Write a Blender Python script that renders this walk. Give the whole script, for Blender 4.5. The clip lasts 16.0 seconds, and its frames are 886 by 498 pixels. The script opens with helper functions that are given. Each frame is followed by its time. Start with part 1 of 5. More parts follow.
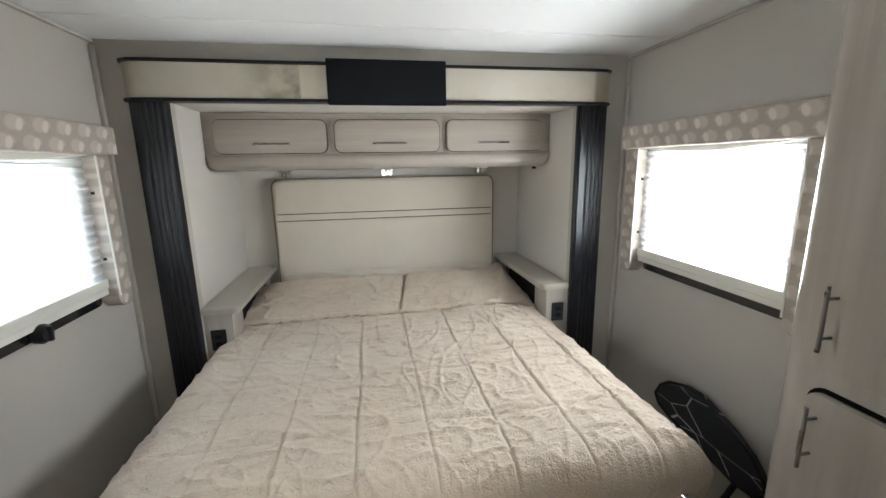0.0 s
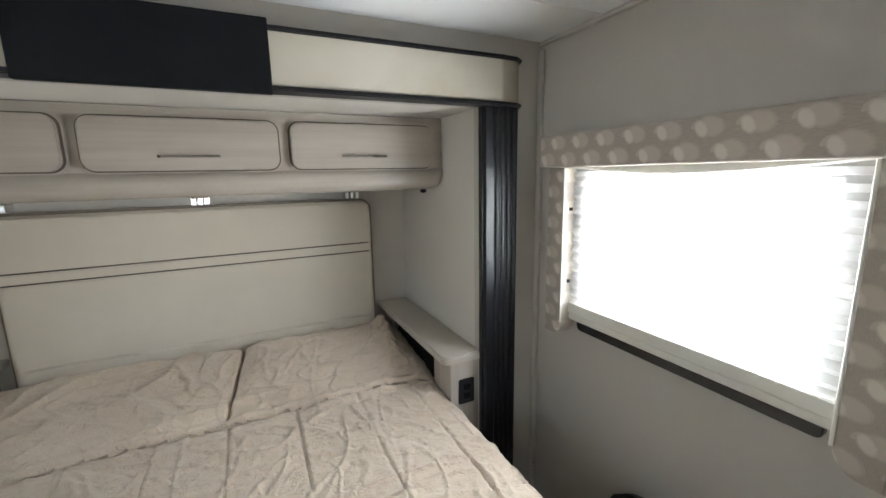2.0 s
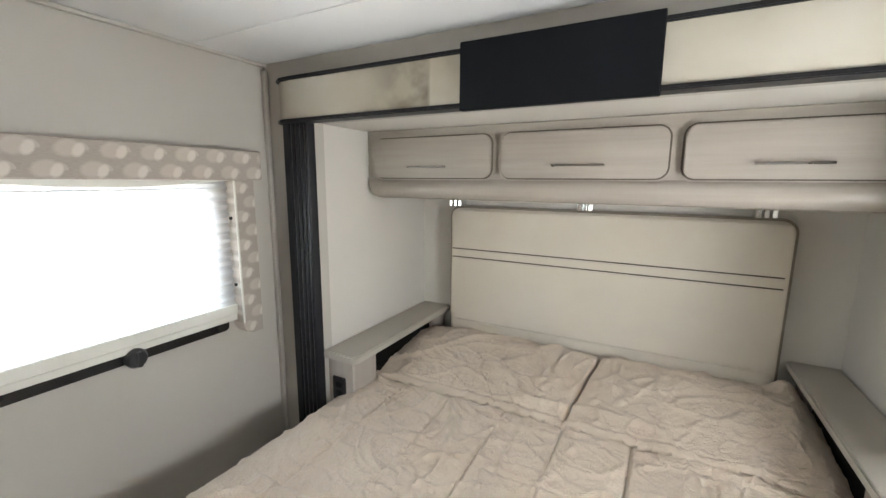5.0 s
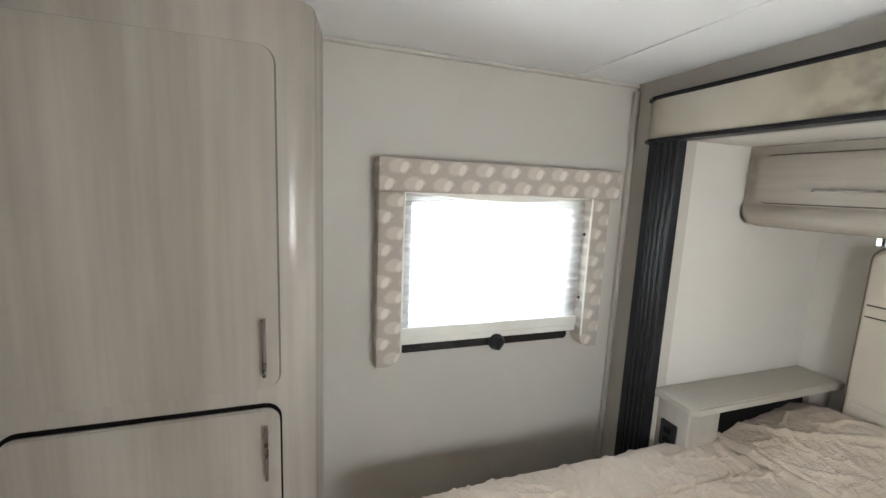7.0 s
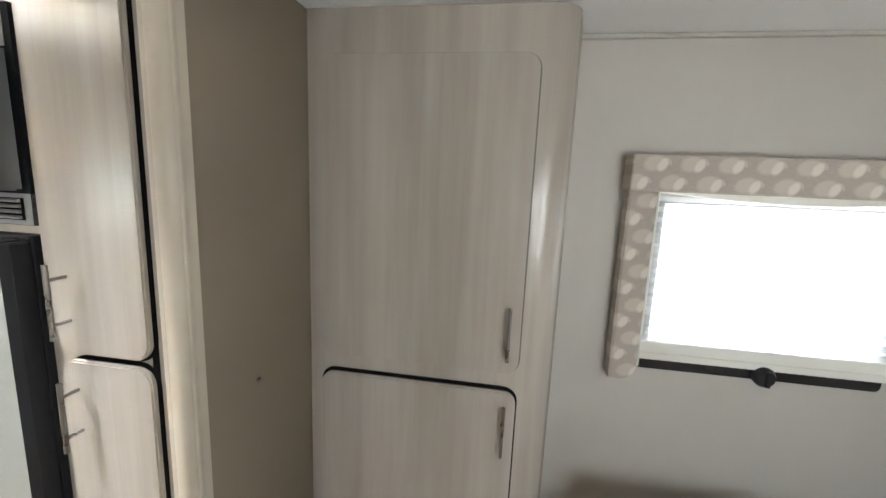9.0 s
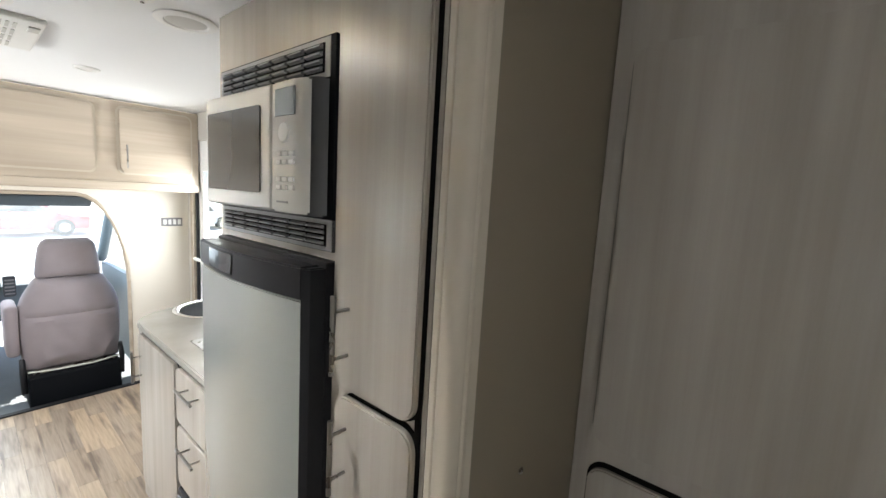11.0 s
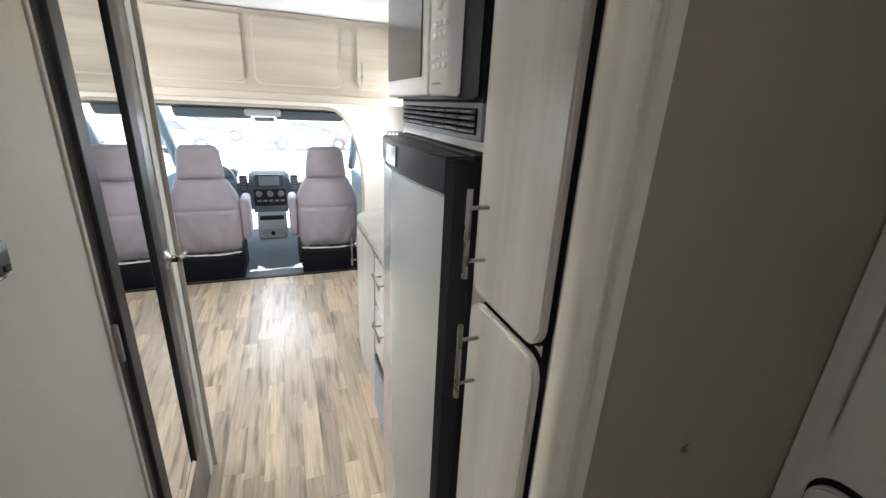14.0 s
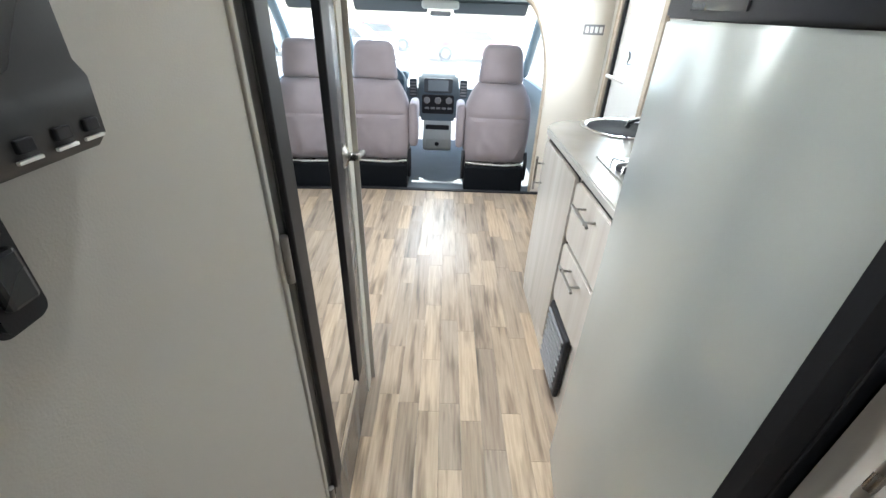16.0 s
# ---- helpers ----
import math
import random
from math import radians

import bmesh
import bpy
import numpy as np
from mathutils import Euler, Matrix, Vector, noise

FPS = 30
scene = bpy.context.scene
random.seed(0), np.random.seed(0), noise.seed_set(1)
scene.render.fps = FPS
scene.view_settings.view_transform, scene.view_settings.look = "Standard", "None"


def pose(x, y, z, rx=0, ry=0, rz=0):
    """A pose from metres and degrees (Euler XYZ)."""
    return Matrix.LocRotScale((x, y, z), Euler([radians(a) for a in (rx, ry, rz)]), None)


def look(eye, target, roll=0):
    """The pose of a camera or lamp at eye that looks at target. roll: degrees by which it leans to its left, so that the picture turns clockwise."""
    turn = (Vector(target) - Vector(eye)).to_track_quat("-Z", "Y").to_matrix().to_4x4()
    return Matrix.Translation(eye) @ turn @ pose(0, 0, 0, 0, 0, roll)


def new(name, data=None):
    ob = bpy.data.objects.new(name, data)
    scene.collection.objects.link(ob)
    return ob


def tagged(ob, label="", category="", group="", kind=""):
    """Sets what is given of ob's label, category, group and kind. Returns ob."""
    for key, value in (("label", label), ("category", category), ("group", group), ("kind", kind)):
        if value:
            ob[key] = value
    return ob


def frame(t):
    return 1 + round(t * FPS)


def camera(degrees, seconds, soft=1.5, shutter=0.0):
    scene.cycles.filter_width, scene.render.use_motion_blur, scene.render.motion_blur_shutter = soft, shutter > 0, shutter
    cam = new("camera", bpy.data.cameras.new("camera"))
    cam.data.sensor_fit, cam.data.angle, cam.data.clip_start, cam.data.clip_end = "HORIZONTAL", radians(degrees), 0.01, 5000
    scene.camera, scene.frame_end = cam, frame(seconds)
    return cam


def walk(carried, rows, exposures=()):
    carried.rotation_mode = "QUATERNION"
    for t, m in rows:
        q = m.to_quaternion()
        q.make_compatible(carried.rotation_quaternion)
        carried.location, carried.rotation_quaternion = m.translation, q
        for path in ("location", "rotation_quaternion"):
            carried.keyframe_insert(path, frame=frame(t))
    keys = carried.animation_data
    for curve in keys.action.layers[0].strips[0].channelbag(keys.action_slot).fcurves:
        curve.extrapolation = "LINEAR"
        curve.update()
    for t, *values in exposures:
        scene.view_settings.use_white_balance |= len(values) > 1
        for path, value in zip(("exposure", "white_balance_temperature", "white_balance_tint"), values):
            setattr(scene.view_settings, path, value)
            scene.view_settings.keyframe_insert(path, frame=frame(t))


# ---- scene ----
cam = camera(94.8, 16.0)
PATH = [
    (0, (0.208, 0.05, 1.57), (0.553, 1.977, 1.163), -1.0),
    (0.5, (0.218, 0.157, 1.536), (0.634, 2.074, 1.147), -1.7),
    (1, (0.289, 0.411, 1.542), (0.851, 2.293, 1.164), -1.7),
    (1.5, (0.4, 0.607, 1.61), (1.114, 2.436, 1.229), -1.5),
    (2, (0.497, 0.776, 1.617), (1.35, 2.548, 1.253), -1.1),
    (2.5, (0.593, 0.93, 1.62), (1.428, 2.71, 1.251), -0.6),
    (3, (0.762, 1.036, 1.627), (1.248, 2.94, 1.255), -0.2),
    (3.5, (0.849, 1.076, 1.639), (0.962, 3.037, 1.26), 0.2),
    (4, (0.826, 1.043, 1.634), (0.613, 3.003, 1.295), 0.3),
    (4.5, (0.724, 0.961, 1.621), (0.104, 2.834, 1.297), -0.0),
    (5, (0.624, 0.887, 1.635), (-0.304, 2.627, 1.302), 0.4),
    (5.2, (0.597, 0.87, 1.631), (-0.448, 2.544, 1.307), 0.8),
    (7.3, (0.531, 0.772, 1.649), (-1.389, 1.255, 1.365), 2.4),
    (7.5, (0.536, 0.755, 1.646), (-1.408, 1.134, 1.37), 2.4),
    (8, (0.525, 0.71, 1.652), (-1.446, 0.865, 1.353), 2.6),
    (8.5, (0.53, 0.688, 1.638), (-1.445, 0.606, 1.329), 2.5),
    (9, (0.534, 0.675, 1.639), (-1.413, 0.362, 1.304), 2.4),
    (9.5, (0.541, 0.664, 1.624), (-1.348, 0.104, 1.281), 2.2),
    (10, (0.478, 0.577, 1.622), (-1.301, -0.265, 1.268), 2.0),
    (10.2, (0.458, 0.49, 1.612), (-1.299, -0.406, 1.279), 2.6),
    (12.3, (0.137, 0.368, 1.697), (-0.746, -1.409, 1.446), 2.3),
    (12.5, (0.137, 0.368, 1.69), (-0.702, -1.427, 1.421), 2.3),
    (13, (0.149, 0.368, 1.652), (-0.638, -1.435, 1.292), 2.4),
    (13.5, (0.151, 0.356, 1.608), (-0.596, -1.433, 1.115), 2.6),
    (14, (0.148, 0.364, 1.562), (-0.537, -1.396, 0.904), 2.9),
    (14.5, (0.142, 0.365, 1.48), (-0.422, -1.373, 0.668), 3.3),
    (15, (0.168, 0.349, 1.43), (-0.216, -1.38, 0.502), 3.4),
    (15.5, (0.211, 0.21, 1.4), (0.043, -1.513, 0.399), 2.5),
    (16, (0.275, -0.041, 1.404), (0.26, -1.76, 0.383), 2.2),
]
EXPOSURES = [(0, 2.8, 6500, 10), (1.8, 2.66, 6500, 10), (2.6, 2.55, 6500, 10), (3.4, 2.92, 6550, 10), (5.2, 3.03, 6700, 11), (9.0, 2.98, 6560, 10), (10.2, 2.36, 6600, 10), (12.3, 1.9, 6450, 10), (13.5, 1.97, 6330, 10), (14.5, 2.18, 6150, 9), (15.2, 2.3, 6080, 8), (16, 2.2, 6150, 8)]
walk(cam, [(t, look(eye, target, roll)) for t, eye, target, roll in PATH], EXPOSURES)


# ---- world, sun, large lights ----
world = bpy.data.worlds.new("world")
scene.world = world
world.use_nodes = True
wn = world.node_tree
sky = wn.nodes.new("ShaderNodeTexSky")
sky.sky_type = "NISHITA"
sky.sun_disc = False
sky.sun_elevation = radians(64)
sky.sun_rotation = radians(170)
wn.nodes["Background"].inputs["Strength"].default_value = 0.15
wn.links.new(sky.outputs["Color"], wn.nodes["Background"].inputs["Color"])

sun_data = bpy.data.lights.new("sun", "SUN")
sun_data.energy, sun_data.angle, sun_data.color = 5.0, radians(0.5), (1.0, 0.95, 0.88)
sun = new("sun", sun_data)
sun.matrix_world = look((0, 0, 0), (-0.05, 0.43, -0.90))


TOP_LID = 2.275


def window_lamp(name, eye, target, w, h, power, colour):
    data = bpy.data.lights.new(name, "AREA")
    data.shape, data.size, data.size_y, data.energy, data.color = "RECTANGLE", w, h, power, colour
    ob = new(name, data)
    ob.matrix_world = look(eye, target)
    return ob


window_lamp("sky_left_window", (-1.06, 1.515, 1.36), (0, 1.515, 1.36), 0.80, 0.62, 1.15, (0.97, 0.985, 1.0))
window_lamp("sky_right_window", (1.75, 1.515, 1.36), (0, 1.515, 1.36), 0.80, 0.62, 7.5, (0.97, 0.985, 1.0))
window_lamp("sky_windshield", (0.345, -5.45, 2.05), (0.345, -4.0, 0.8), 1.7, 0.9, 36, (0.88, 0.95, 1.0))
window_lamp("sky_entry_door", (-1.06, -2.85, 1.35), (0.3, -2.6, 0.9), 0.5, 0.7, 7, (0.95, 0.98, 1.0))
window_lamp("sky_living_window", (1.75, -2.2, 1.35), (0.2, -2.2, 0.9), 0.95, 0.6, 11, (0.95, 0.98, 1.0))
# added fill in the hatch, stronger than its sky, tilted to brighten the pantry
hatch_fill = window_lamp("pantry_fill_at_hatch", (0.28, -0.80, TOP_LID + 0.085), (-0.55, -0.50, 1.0), 0.22, 0.28, 45, (0.95, 0.98, 1.0))
hatch_fill.data.spread = radians(118)


# ---- materials ----
def material(name, colour, rough=0.5, metal=0.0):
    m = bpy.data.materials.new(name)
    m.use_nodes = True
    b = m.node_tree.nodes["Principled BSDF"]
    b.inputs["Base Color"].default_value = (*colour, 1)
    b.inputs["Roughness"].default_value = rough
    b.inputs["Metallic"].default_value = metal
    return m, m.node_tree, b


def node(tree, kind, **values):
    n = tree.nodes.new(kind)
    for key, value in values.items():
        n.inputs[key.replace("_", " ")].default_value = value
    return n


def coords(tree, scale=(1, 1, 1), turn=(0, 0, 0)):
    tc = tree.nodes.new("ShaderNodeTexCoord")
    mp = tree.nodes.new("ShaderNodeMapping")
    mp.inputs["Scale"].default_value = scale
    mp.inputs["Rotation"].default_value = turn
    tree.links.new(tc.outputs["Object"], mp.inputs["Vector"])
    return mp.outputs["Vector"]


def ramp(tree, fac, stops):
    r = tree.nodes.new("ShaderNodeValToRGB")
    el = r.color_ramp.elements
    while len(el) < len(stops):
        el.new(0.5)
    for e, (p, c) in zip(el, stops):
        e.position, e.color = p, (*c, 1)
    tree.links.new(fac, r.inputs["Fac"])
    return r.outputs["Color"]


def mixed(tree, fac, a, b, mode="MIX"):
    n = tree.nodes.new("ShaderNodeMix")
    n.data_type, n.blend_type = "RGBA", mode
    for sock, v in ((n.inputs[0], fac), (n.inputs[6], a), (n.inputs[7], b)):
        if isinstance(v, bpy.types.NodeSocket):
            tree.links.new(v, sock)
        elif isinstance(v, tuple):
            sock.default_value = (*v, 1)
        else:
            sock.default_value = v
    return n.outputs[2]


def calc(tree, op, a, b=0.0):
    n = tree.nodes.new("ShaderNodeMath")
    n.operation = op
    for sock, v in zip(n.inputs, (a, b)):
        if isinstance(v, bpy.types.NodeSocket):
            tree.links.new(v, sock)
        else:
            sock.default_value = v
    return n.outputs[0]


def bump(tree, bsdf, height, strength, distance=0.002):
    n = tree.nodes.new("ShaderNodeBump")
    n.inputs["Strength"].default_value, n.inputs["Distance"].default_value = strength, distance
    tree.links.new(height, n.inputs["Height"])
    tree.links.new(n.outputs["Normal"], bsdf.inputs["Normal"])


def surface(name, c1, c2, rough=0.5, metal=0.0, big=3.0, fine=180.0, relief=0.15, rough2=None, depth=0.001, spec=0.5):
    """Paint, plastic, vinyl: two tones in soft patches, with fine relief and uneven gloss."""
    m, t, b = material(name, c1, rough, metal)
    b.inputs["Specular IOR Level"].default_value = spec
    v = coords(t)
    n1, n2 = node(t, "ShaderNodeTexNoise", Scale=big, Detail=4.0), node(t, "ShaderNodeTexNoise", Scale=fine, Detail=2.0)
    t.links.new(v, n1.inputs["Vector"]), t.links.new(v, n2.inputs["Vector"])
    t.links.new(ramp(t, n1.outputs["Fac"], [(0.3, c1), (0.7, c2)]), b.inputs["Base Color"])
    lo, hi = rough, rough2 if rough2 else min(1, rough + 0.12)
    t.links.new(ramp(t, n1.outputs["Fac"], [(0.35, (lo,) * 3), (0.65, (hi,) * 3)]), b.inputs["Roughness"])
    if relief:
        bump(t, b, n2.outputs["Fac"], relief, depth)
    return m


def wood(name, c1, c2, c3, grain=(60, 60, 2.2), rough=0.25):
    """Laminate with streaks along one axis and broad tonal bands."""
    m, t, b = material(name, c2, rough)
    fine = node(t, "ShaderNodeTexNoise", Scale=1.0, Detail=6.0, Roughness=0.65)
    broad = node(t, "ShaderNodeTexNoise", Scale=1.0, Detail=2.0)
    t.links.new(coords(t, grain), fine.inputs["Vector"])
    t.links.new(coords(t, tuple(g * 0.14 if g > 10 else g * 0.3 for g in grain)), broad.inputs["Vector"])
    streak = ramp(t, fine.outputs["Fac"], [(0.2, c1), (0.5, c2), (0.8, c3)])
    bands = ramp(t, broad.outputs["Fac"], [(0.35, (0.78, 0.765, 0.75)), (0.65, (1.0, 1.0, 1.0))])
    # printed boards: tone steps from board to board across the grain
    sep = t.nodes.new("ShaderNodeSeparateXYZ")
    t.links.new(coords(t), sep.inputs[0])
    across = sep.outputs["Z"] if grain[0] < 10 else calc(t, "ADD", sep.outputs["Y"], sep.outputs["X"])
    board = t.nodes.new("ShaderNodeTexWhiteNoise")
    board.noise_dimensions = "1D"
    t.links.new(calc(t, "FLOOR", calc(t, "MULTIPLY", calc(t, "ADD", across, 3.03), 7.5)), board.inputs["W"])
    boards = ramp(t, board.outputs["Value"], [(0.0, (0.90, 0.895, 0.89)), (1.0, (1.0, 1.0, 1.0))])
    tone = mixed(t, 1.0, bands, boards, "MULTIPLY")
    t.links.new(mixed(t, 1.0, streak, tone, "MULTIPLY"), b.inputs["Base Color"])
    bump(t, b, fine.outputs["Fac"], 0.08, 0.0006)
    return m


def fabric(name, c1, c2, weave=900.0, rough=0.9, relief=0.4):
    m, t, b = material(name, c1, rough)
    v = coords(t)
    n1, n2 = node(t, "ShaderNodeTexNoise", Scale=5.0, Detail=5.0), node(t, "ShaderNodeTexNoise", Scale=weave, Detail=1.0)
    n3 = node(t, "ShaderNodeTexNoise", Scale=45.0, Detail=3.0)
    for n in (n1, n2, n3):
        t.links.new(v, n.inputs["Vector"])
    t.links.new(ramp(t, n1.outputs["Fac"], [(0.3, c1), (0.7, c2)]), b.inputs["Base Color"])
    bump(t, b, mixed(t, 0.6, n2.outputs["Fac"], n3.outputs["Fac"]), relief, 0.0015)
    b.inputs["Sheen Weight"].default_value = 0.25
    return m


MID = 0.345  # middle of the coach
M = {}
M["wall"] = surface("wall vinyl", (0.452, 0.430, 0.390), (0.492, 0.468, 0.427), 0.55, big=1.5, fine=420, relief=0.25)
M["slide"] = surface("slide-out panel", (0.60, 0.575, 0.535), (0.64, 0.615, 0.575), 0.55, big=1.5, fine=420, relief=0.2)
M["ceiling"] = surface("ceiling panel", (0.78, 0.79, 0.80), (0.82, 0.83, 0.84), 0.6, big=1.2, fine=300, relief=0.15)
M["trim"] = surface("painted trim", (0.46, 0.408, 0.33), (0.50, 0.445, 0.36), 0.35, big=4, fine=300, relief=0.1)
M["wood"] = wood("pale ash laminate", (0.435, 0.395, 0.35), (0.47, 0.43, 0.385), (0.50, 0.46, 0.415))
M["wood_h"] = wood("pale ash laminate, level grain", (0.43, 0.39, 0.345), (0.47, 0.43, 0.385), (0.505, 0.465, 0.42), (2.2, 60, 60))
M["wood_warm"] = wood("light maple laminate", (0.50, 0.425, 0.34), (0.54, 0.465, 0.375), (0.575, 0.50, 0.41), (2.2, 60, 60))
# near the trim's beige, darkened: the corner's shade is put into this colour
M["panel"] = surface("shaded beige partition vinyl", (0.198, 0.164, 0.117), (0.22, 0.183, 0.132), 0.5, big=1.2, fine=350, relief=0.25)
M["seam"] = surface("dark seam", (0.085, 0.072, 0.058), (0.105, 0.09, 0.072), 0.7, relief=0)
M["black"] = surface("black plastic", (0.016, 0.016, 0.018), (0.022, 0.022, 0.025), 0.35, big=6, fine=500, relief=0.1, spec=0.2)
M["column"] = surface("black ribbed seal", (0.005, 0.006, 0.009), (0.007, 0.008, 0.012), 0.34, big=3, relief=0, rough2=0.42, spec=0.4)
M["gloss_black"] = surface("glossy black window trim", (0.012, 0.012, 0.014), (0.016, 0.016, 0.018), 0.09, big=6, relief=0, rough2=0.14)
M["gap"] = surface("dark gap", (0.006, 0.006, 0.006), (0.009, 0.008, 0.007), 0.9, relief=0, spec=0.1)
M["cloth_black"] = surface("black vinyl cover", (0.006, 0.007, 0.009), (0.008, 0.009, 0.011), 0.6, big=5, fine=250, relief=0.3, spec=0.12)
M["steel"] = surface("brushed nickel", (0.27, 0.257, 0.24), (0.33, 0.316, 0.298), 0.24, 1.0, big=20, fine=700, relief=0.05)
M["chrome"] = surface("chrome", (0.75, 0.75, 0.75), (0.80, 0.80, 0.80), 0.10, 1.0, big=20, relief=0)
M["headboard"] = fabric("cream leatherette", (0.63, 0.575, 0.495), (0.665, 0.61, 0.525), 600, 0.5, 0.15)
M["seat"] = fabric("mauve grey seat cover", (0.25, 0.213, 0.228), (0.29, 0.25, 0.265), 700, 0.95, 0.4)
M["dash"] = surface("grey dashboard plastic", (0.10, 0.135, 0.16), (0.13, 0.165, 0.19), 0.6, big=5, fine=400, relief=0.3)
M["dash_pale"] = surface("pale grey cab plastic", (0.42, 0.44, 0.42), (0.48, 0.50, 0.48), 0.6, big=5, fine=400, relief=0.2)
M["cab_floor"] = surface("blue grey rubber mat", (0.10, 0.12, 0.135), (0.14, 0.16, 0.175), 0.6, big=5, fine=200, relief=0.4)
M["counter"] = surface("speckled grey worktop", (0.33, 0.315, 0.29), (0.40, 0.38, 0.35), 0.16, big=6, fine=900, relief=0.03, rough2=0.24)
M["white"] = surface("white plastic", (0.78, 0.78, 0.76), (0.82, 0.82, 0.80), 0.4, big=4, fine=300, relief=0.05)
M["monitor"] = surface("dark grey gloss plastic", (0.013, 0.014, 0.016), (0.018, 0.019, 0.021), 0.22, big=4, fine=300, relief=0.05)
M["grey"] = surface("grey plastic", (0.20, 0.20, 0.205), (0.24, 0.24, 0.245), 0.4, big=4, fine=300, relief=0.1)
M["silver"] = surface("silver plastic", (0.52, 0.51, 0.49), (0.58, 0.57, 0.55), 0.3, 0.3, big=4, fine=300, relief=0.04)
M["fridge"] = surface("satin silver fridge door", (0.44, 0.458, 0.438), (0.49, 0.505, 0.485), 0.17, 0.45, big=1.2, relief=0, rough2=0.24)
M["rail"] = surface("cream blind rail", (0.66, 0.655, 0.60), (0.72, 0.715, 0.66), 0.4, big=4, relief=0)
M["oven_glass"] = surface("smoked oven glass", (0.05, 0.05, 0.052), (0.06, 0.06, 0.06), 0.08, relief=0)
M["display"] = surface("display glass", (0.22, 0.25, 0.27), (0.26, 0.29, 0.31), 0.12, relief=0)
M["shelf_top"] = surface("pale speckled shelf laminate", (0.40, 0.375, 0.325), (0.45, 0.42, 0.365), 0.3, big=5, fine=700, relief=0.04)
M["oven_case"] = surface("charcoal oven case", (0.045, 0.046, 0.048), (0.06, 0.061, 0.063), 0.35, big=4, fine=300, relief=0.1)
M["visor"] = surface("charcoal visor vinyl", (0.045, 0.052, 0.058), (0.06, 0.068, 0.075), 0.6, big=5, fine=300, relief=0.2)
M["slot"] = surface("pale grey vent slots", (0.50, 0.49, 0.46), (0.55, 0.54, 0.51), 0.6, relief=0)
M["shaft"] = surface("taupe hatch lining", (0.25, 0.215, 0.165), (0.29, 0.25, 0.195), 0.4, big=5, relief=0.1)
M["bulkhead"] = surface("cream bulkhead panel", (0.70, 0.655, 0.575), (0.74, 0.695, 0.615), 0.45, big=3, fine=300, relief=0.1)
M["border"] = fabric("taupe welt", (0.25, 0.215, 0.175), (0.29, 0.25, 0.205), 600, 0.6, 0.15)
M["gold"] = surface("amber roof-vent lining", (0.70, 0.50, 0.16), (0.80, 0.60, 0.22), 0.3, big=6, relief=0.1)
M["door_wood"] = wood("grey oak door", (0.165, 0.158, 0.154), (0.195, 0.188, 0.184), (0.225, 0.217, 0.212))
M["asphalt"] = surface("pale concrete", (0.40, 0.39, 0.37), (0.46, 0.45, 0.43), 0.9, big=2, fine=90, relief=0.5, depth=0.01)
M["red"] = surface("red car paint", (0.42, 0.07, 0.08), (0.45, 0.09, 0.10), 0.2, relief=0)
M["car_white"] = surface("white car paint", (0.72, 0.72, 0.72), (0.76, 0.76, 0.76), 0.2, relief=0)
M["tyre"] = surface("tyre rubber", (0.02, 0.02, 0.02), (0.03, 0.03, 0.03), 0.8, relief=0.2)
M["mirror"] = material("mirror", (0.86, 0.87, 0.87), 0.015, 1.0)[0]


def glass_material(name="window glass", veil=0.0):
    m = bpy.data.materials.new(name)
    m.use_nodes = True
    t = m.node_tree
    t.nodes.clear()
    out, mix = t.nodes.new("ShaderNodeOutputMaterial"), t.nodes.new("ShaderNodeMixShader")
    clear, gloss = t.nodes.new("ShaderNodeBsdfTransparent"), t.nodes.new("ShaderNodeBsdfGlossy")
    clear.inputs["Color"].default_value = (0.93, 0.96, 0.95, 1)
    gloss.inputs["Roughness"].default_value = 0.02
    lw = node(t, "ShaderNodeLayerWeight")
    t.links.new(calc(t, "ADD", calc(t, "MULTIPLY", calc(t, "POWER", lw.outputs["Facing"], 5.0), 0.9), 0.03), mix.inputs[0])
    t.links.new(clear.outputs[0], mix.inputs[1]), t.links.new(gloss.outputs[0], mix.inputs[2])
    last = mix
    # an added scattering film puts the glare's milky haze into the pane
    if veil:
        film, last = t.nodes.new("ShaderNodeBsdfTranslucent"), t.nodes.new("ShaderNodeMixShader")
        film.inputs["Color"].default_value = (0.93, 0.94, 0.95, 1)
        veil_noise = node(t, "ShaderNodeTexNoise", Scale=9.0, Detail=6.0)
        t.links.new(calc(t, "MULTIPLY", veil_noise.outputs["Fac"], veil * 2), last.inputs[0])
        t.links.new(mix.outputs[0], last.inputs[1]), t.links.new(film.outputs[0], last.inputs[2])
    t.links.new(last.outputs[0], out.inputs["Surface"])
    return m


def shade_material():
    """Thin pleated blind cloth: part of the light goes straight through, the rest is scattered."""
    m = bpy.data.materials.new("pleated blind cloth")
    m.use_nodes = True
    t = m.node_tree
    t.nodes.clear()
    out = t.nodes.new("ShaderNodeOutputMaterial")
    clear, trans, diff = (t.nodes.new("ShaderNodeBsdf" + k) for k in ("Transparent", "Translucent", "Diffuse"))
    trans.inputs["Color"].default_value = (0.9, 0.92, 0.95, 1)
    diff.inputs["Color"].default_value = (0.80, 0.80, 0.78, 1)
    m1, m2 = t.nodes.new("ShaderNodeMixShader"), t.nodes.new("ShaderNodeMixShader")
    m1.inputs[0].default_value, m2.inputs[0].default_value = 0.35, 0.5
    t.links.new(trans.outputs[0], m1.inputs[1]), t.links.new(diff.outputs[0], m1.inputs[2])
    t.links.new(m1.outputs[0], m2.inputs[1]), t.links.new(clear.outputs[0], m2.inputs[2])
    t.links.new(m2.outputs[0], out.inputs["Surface"])
    return m


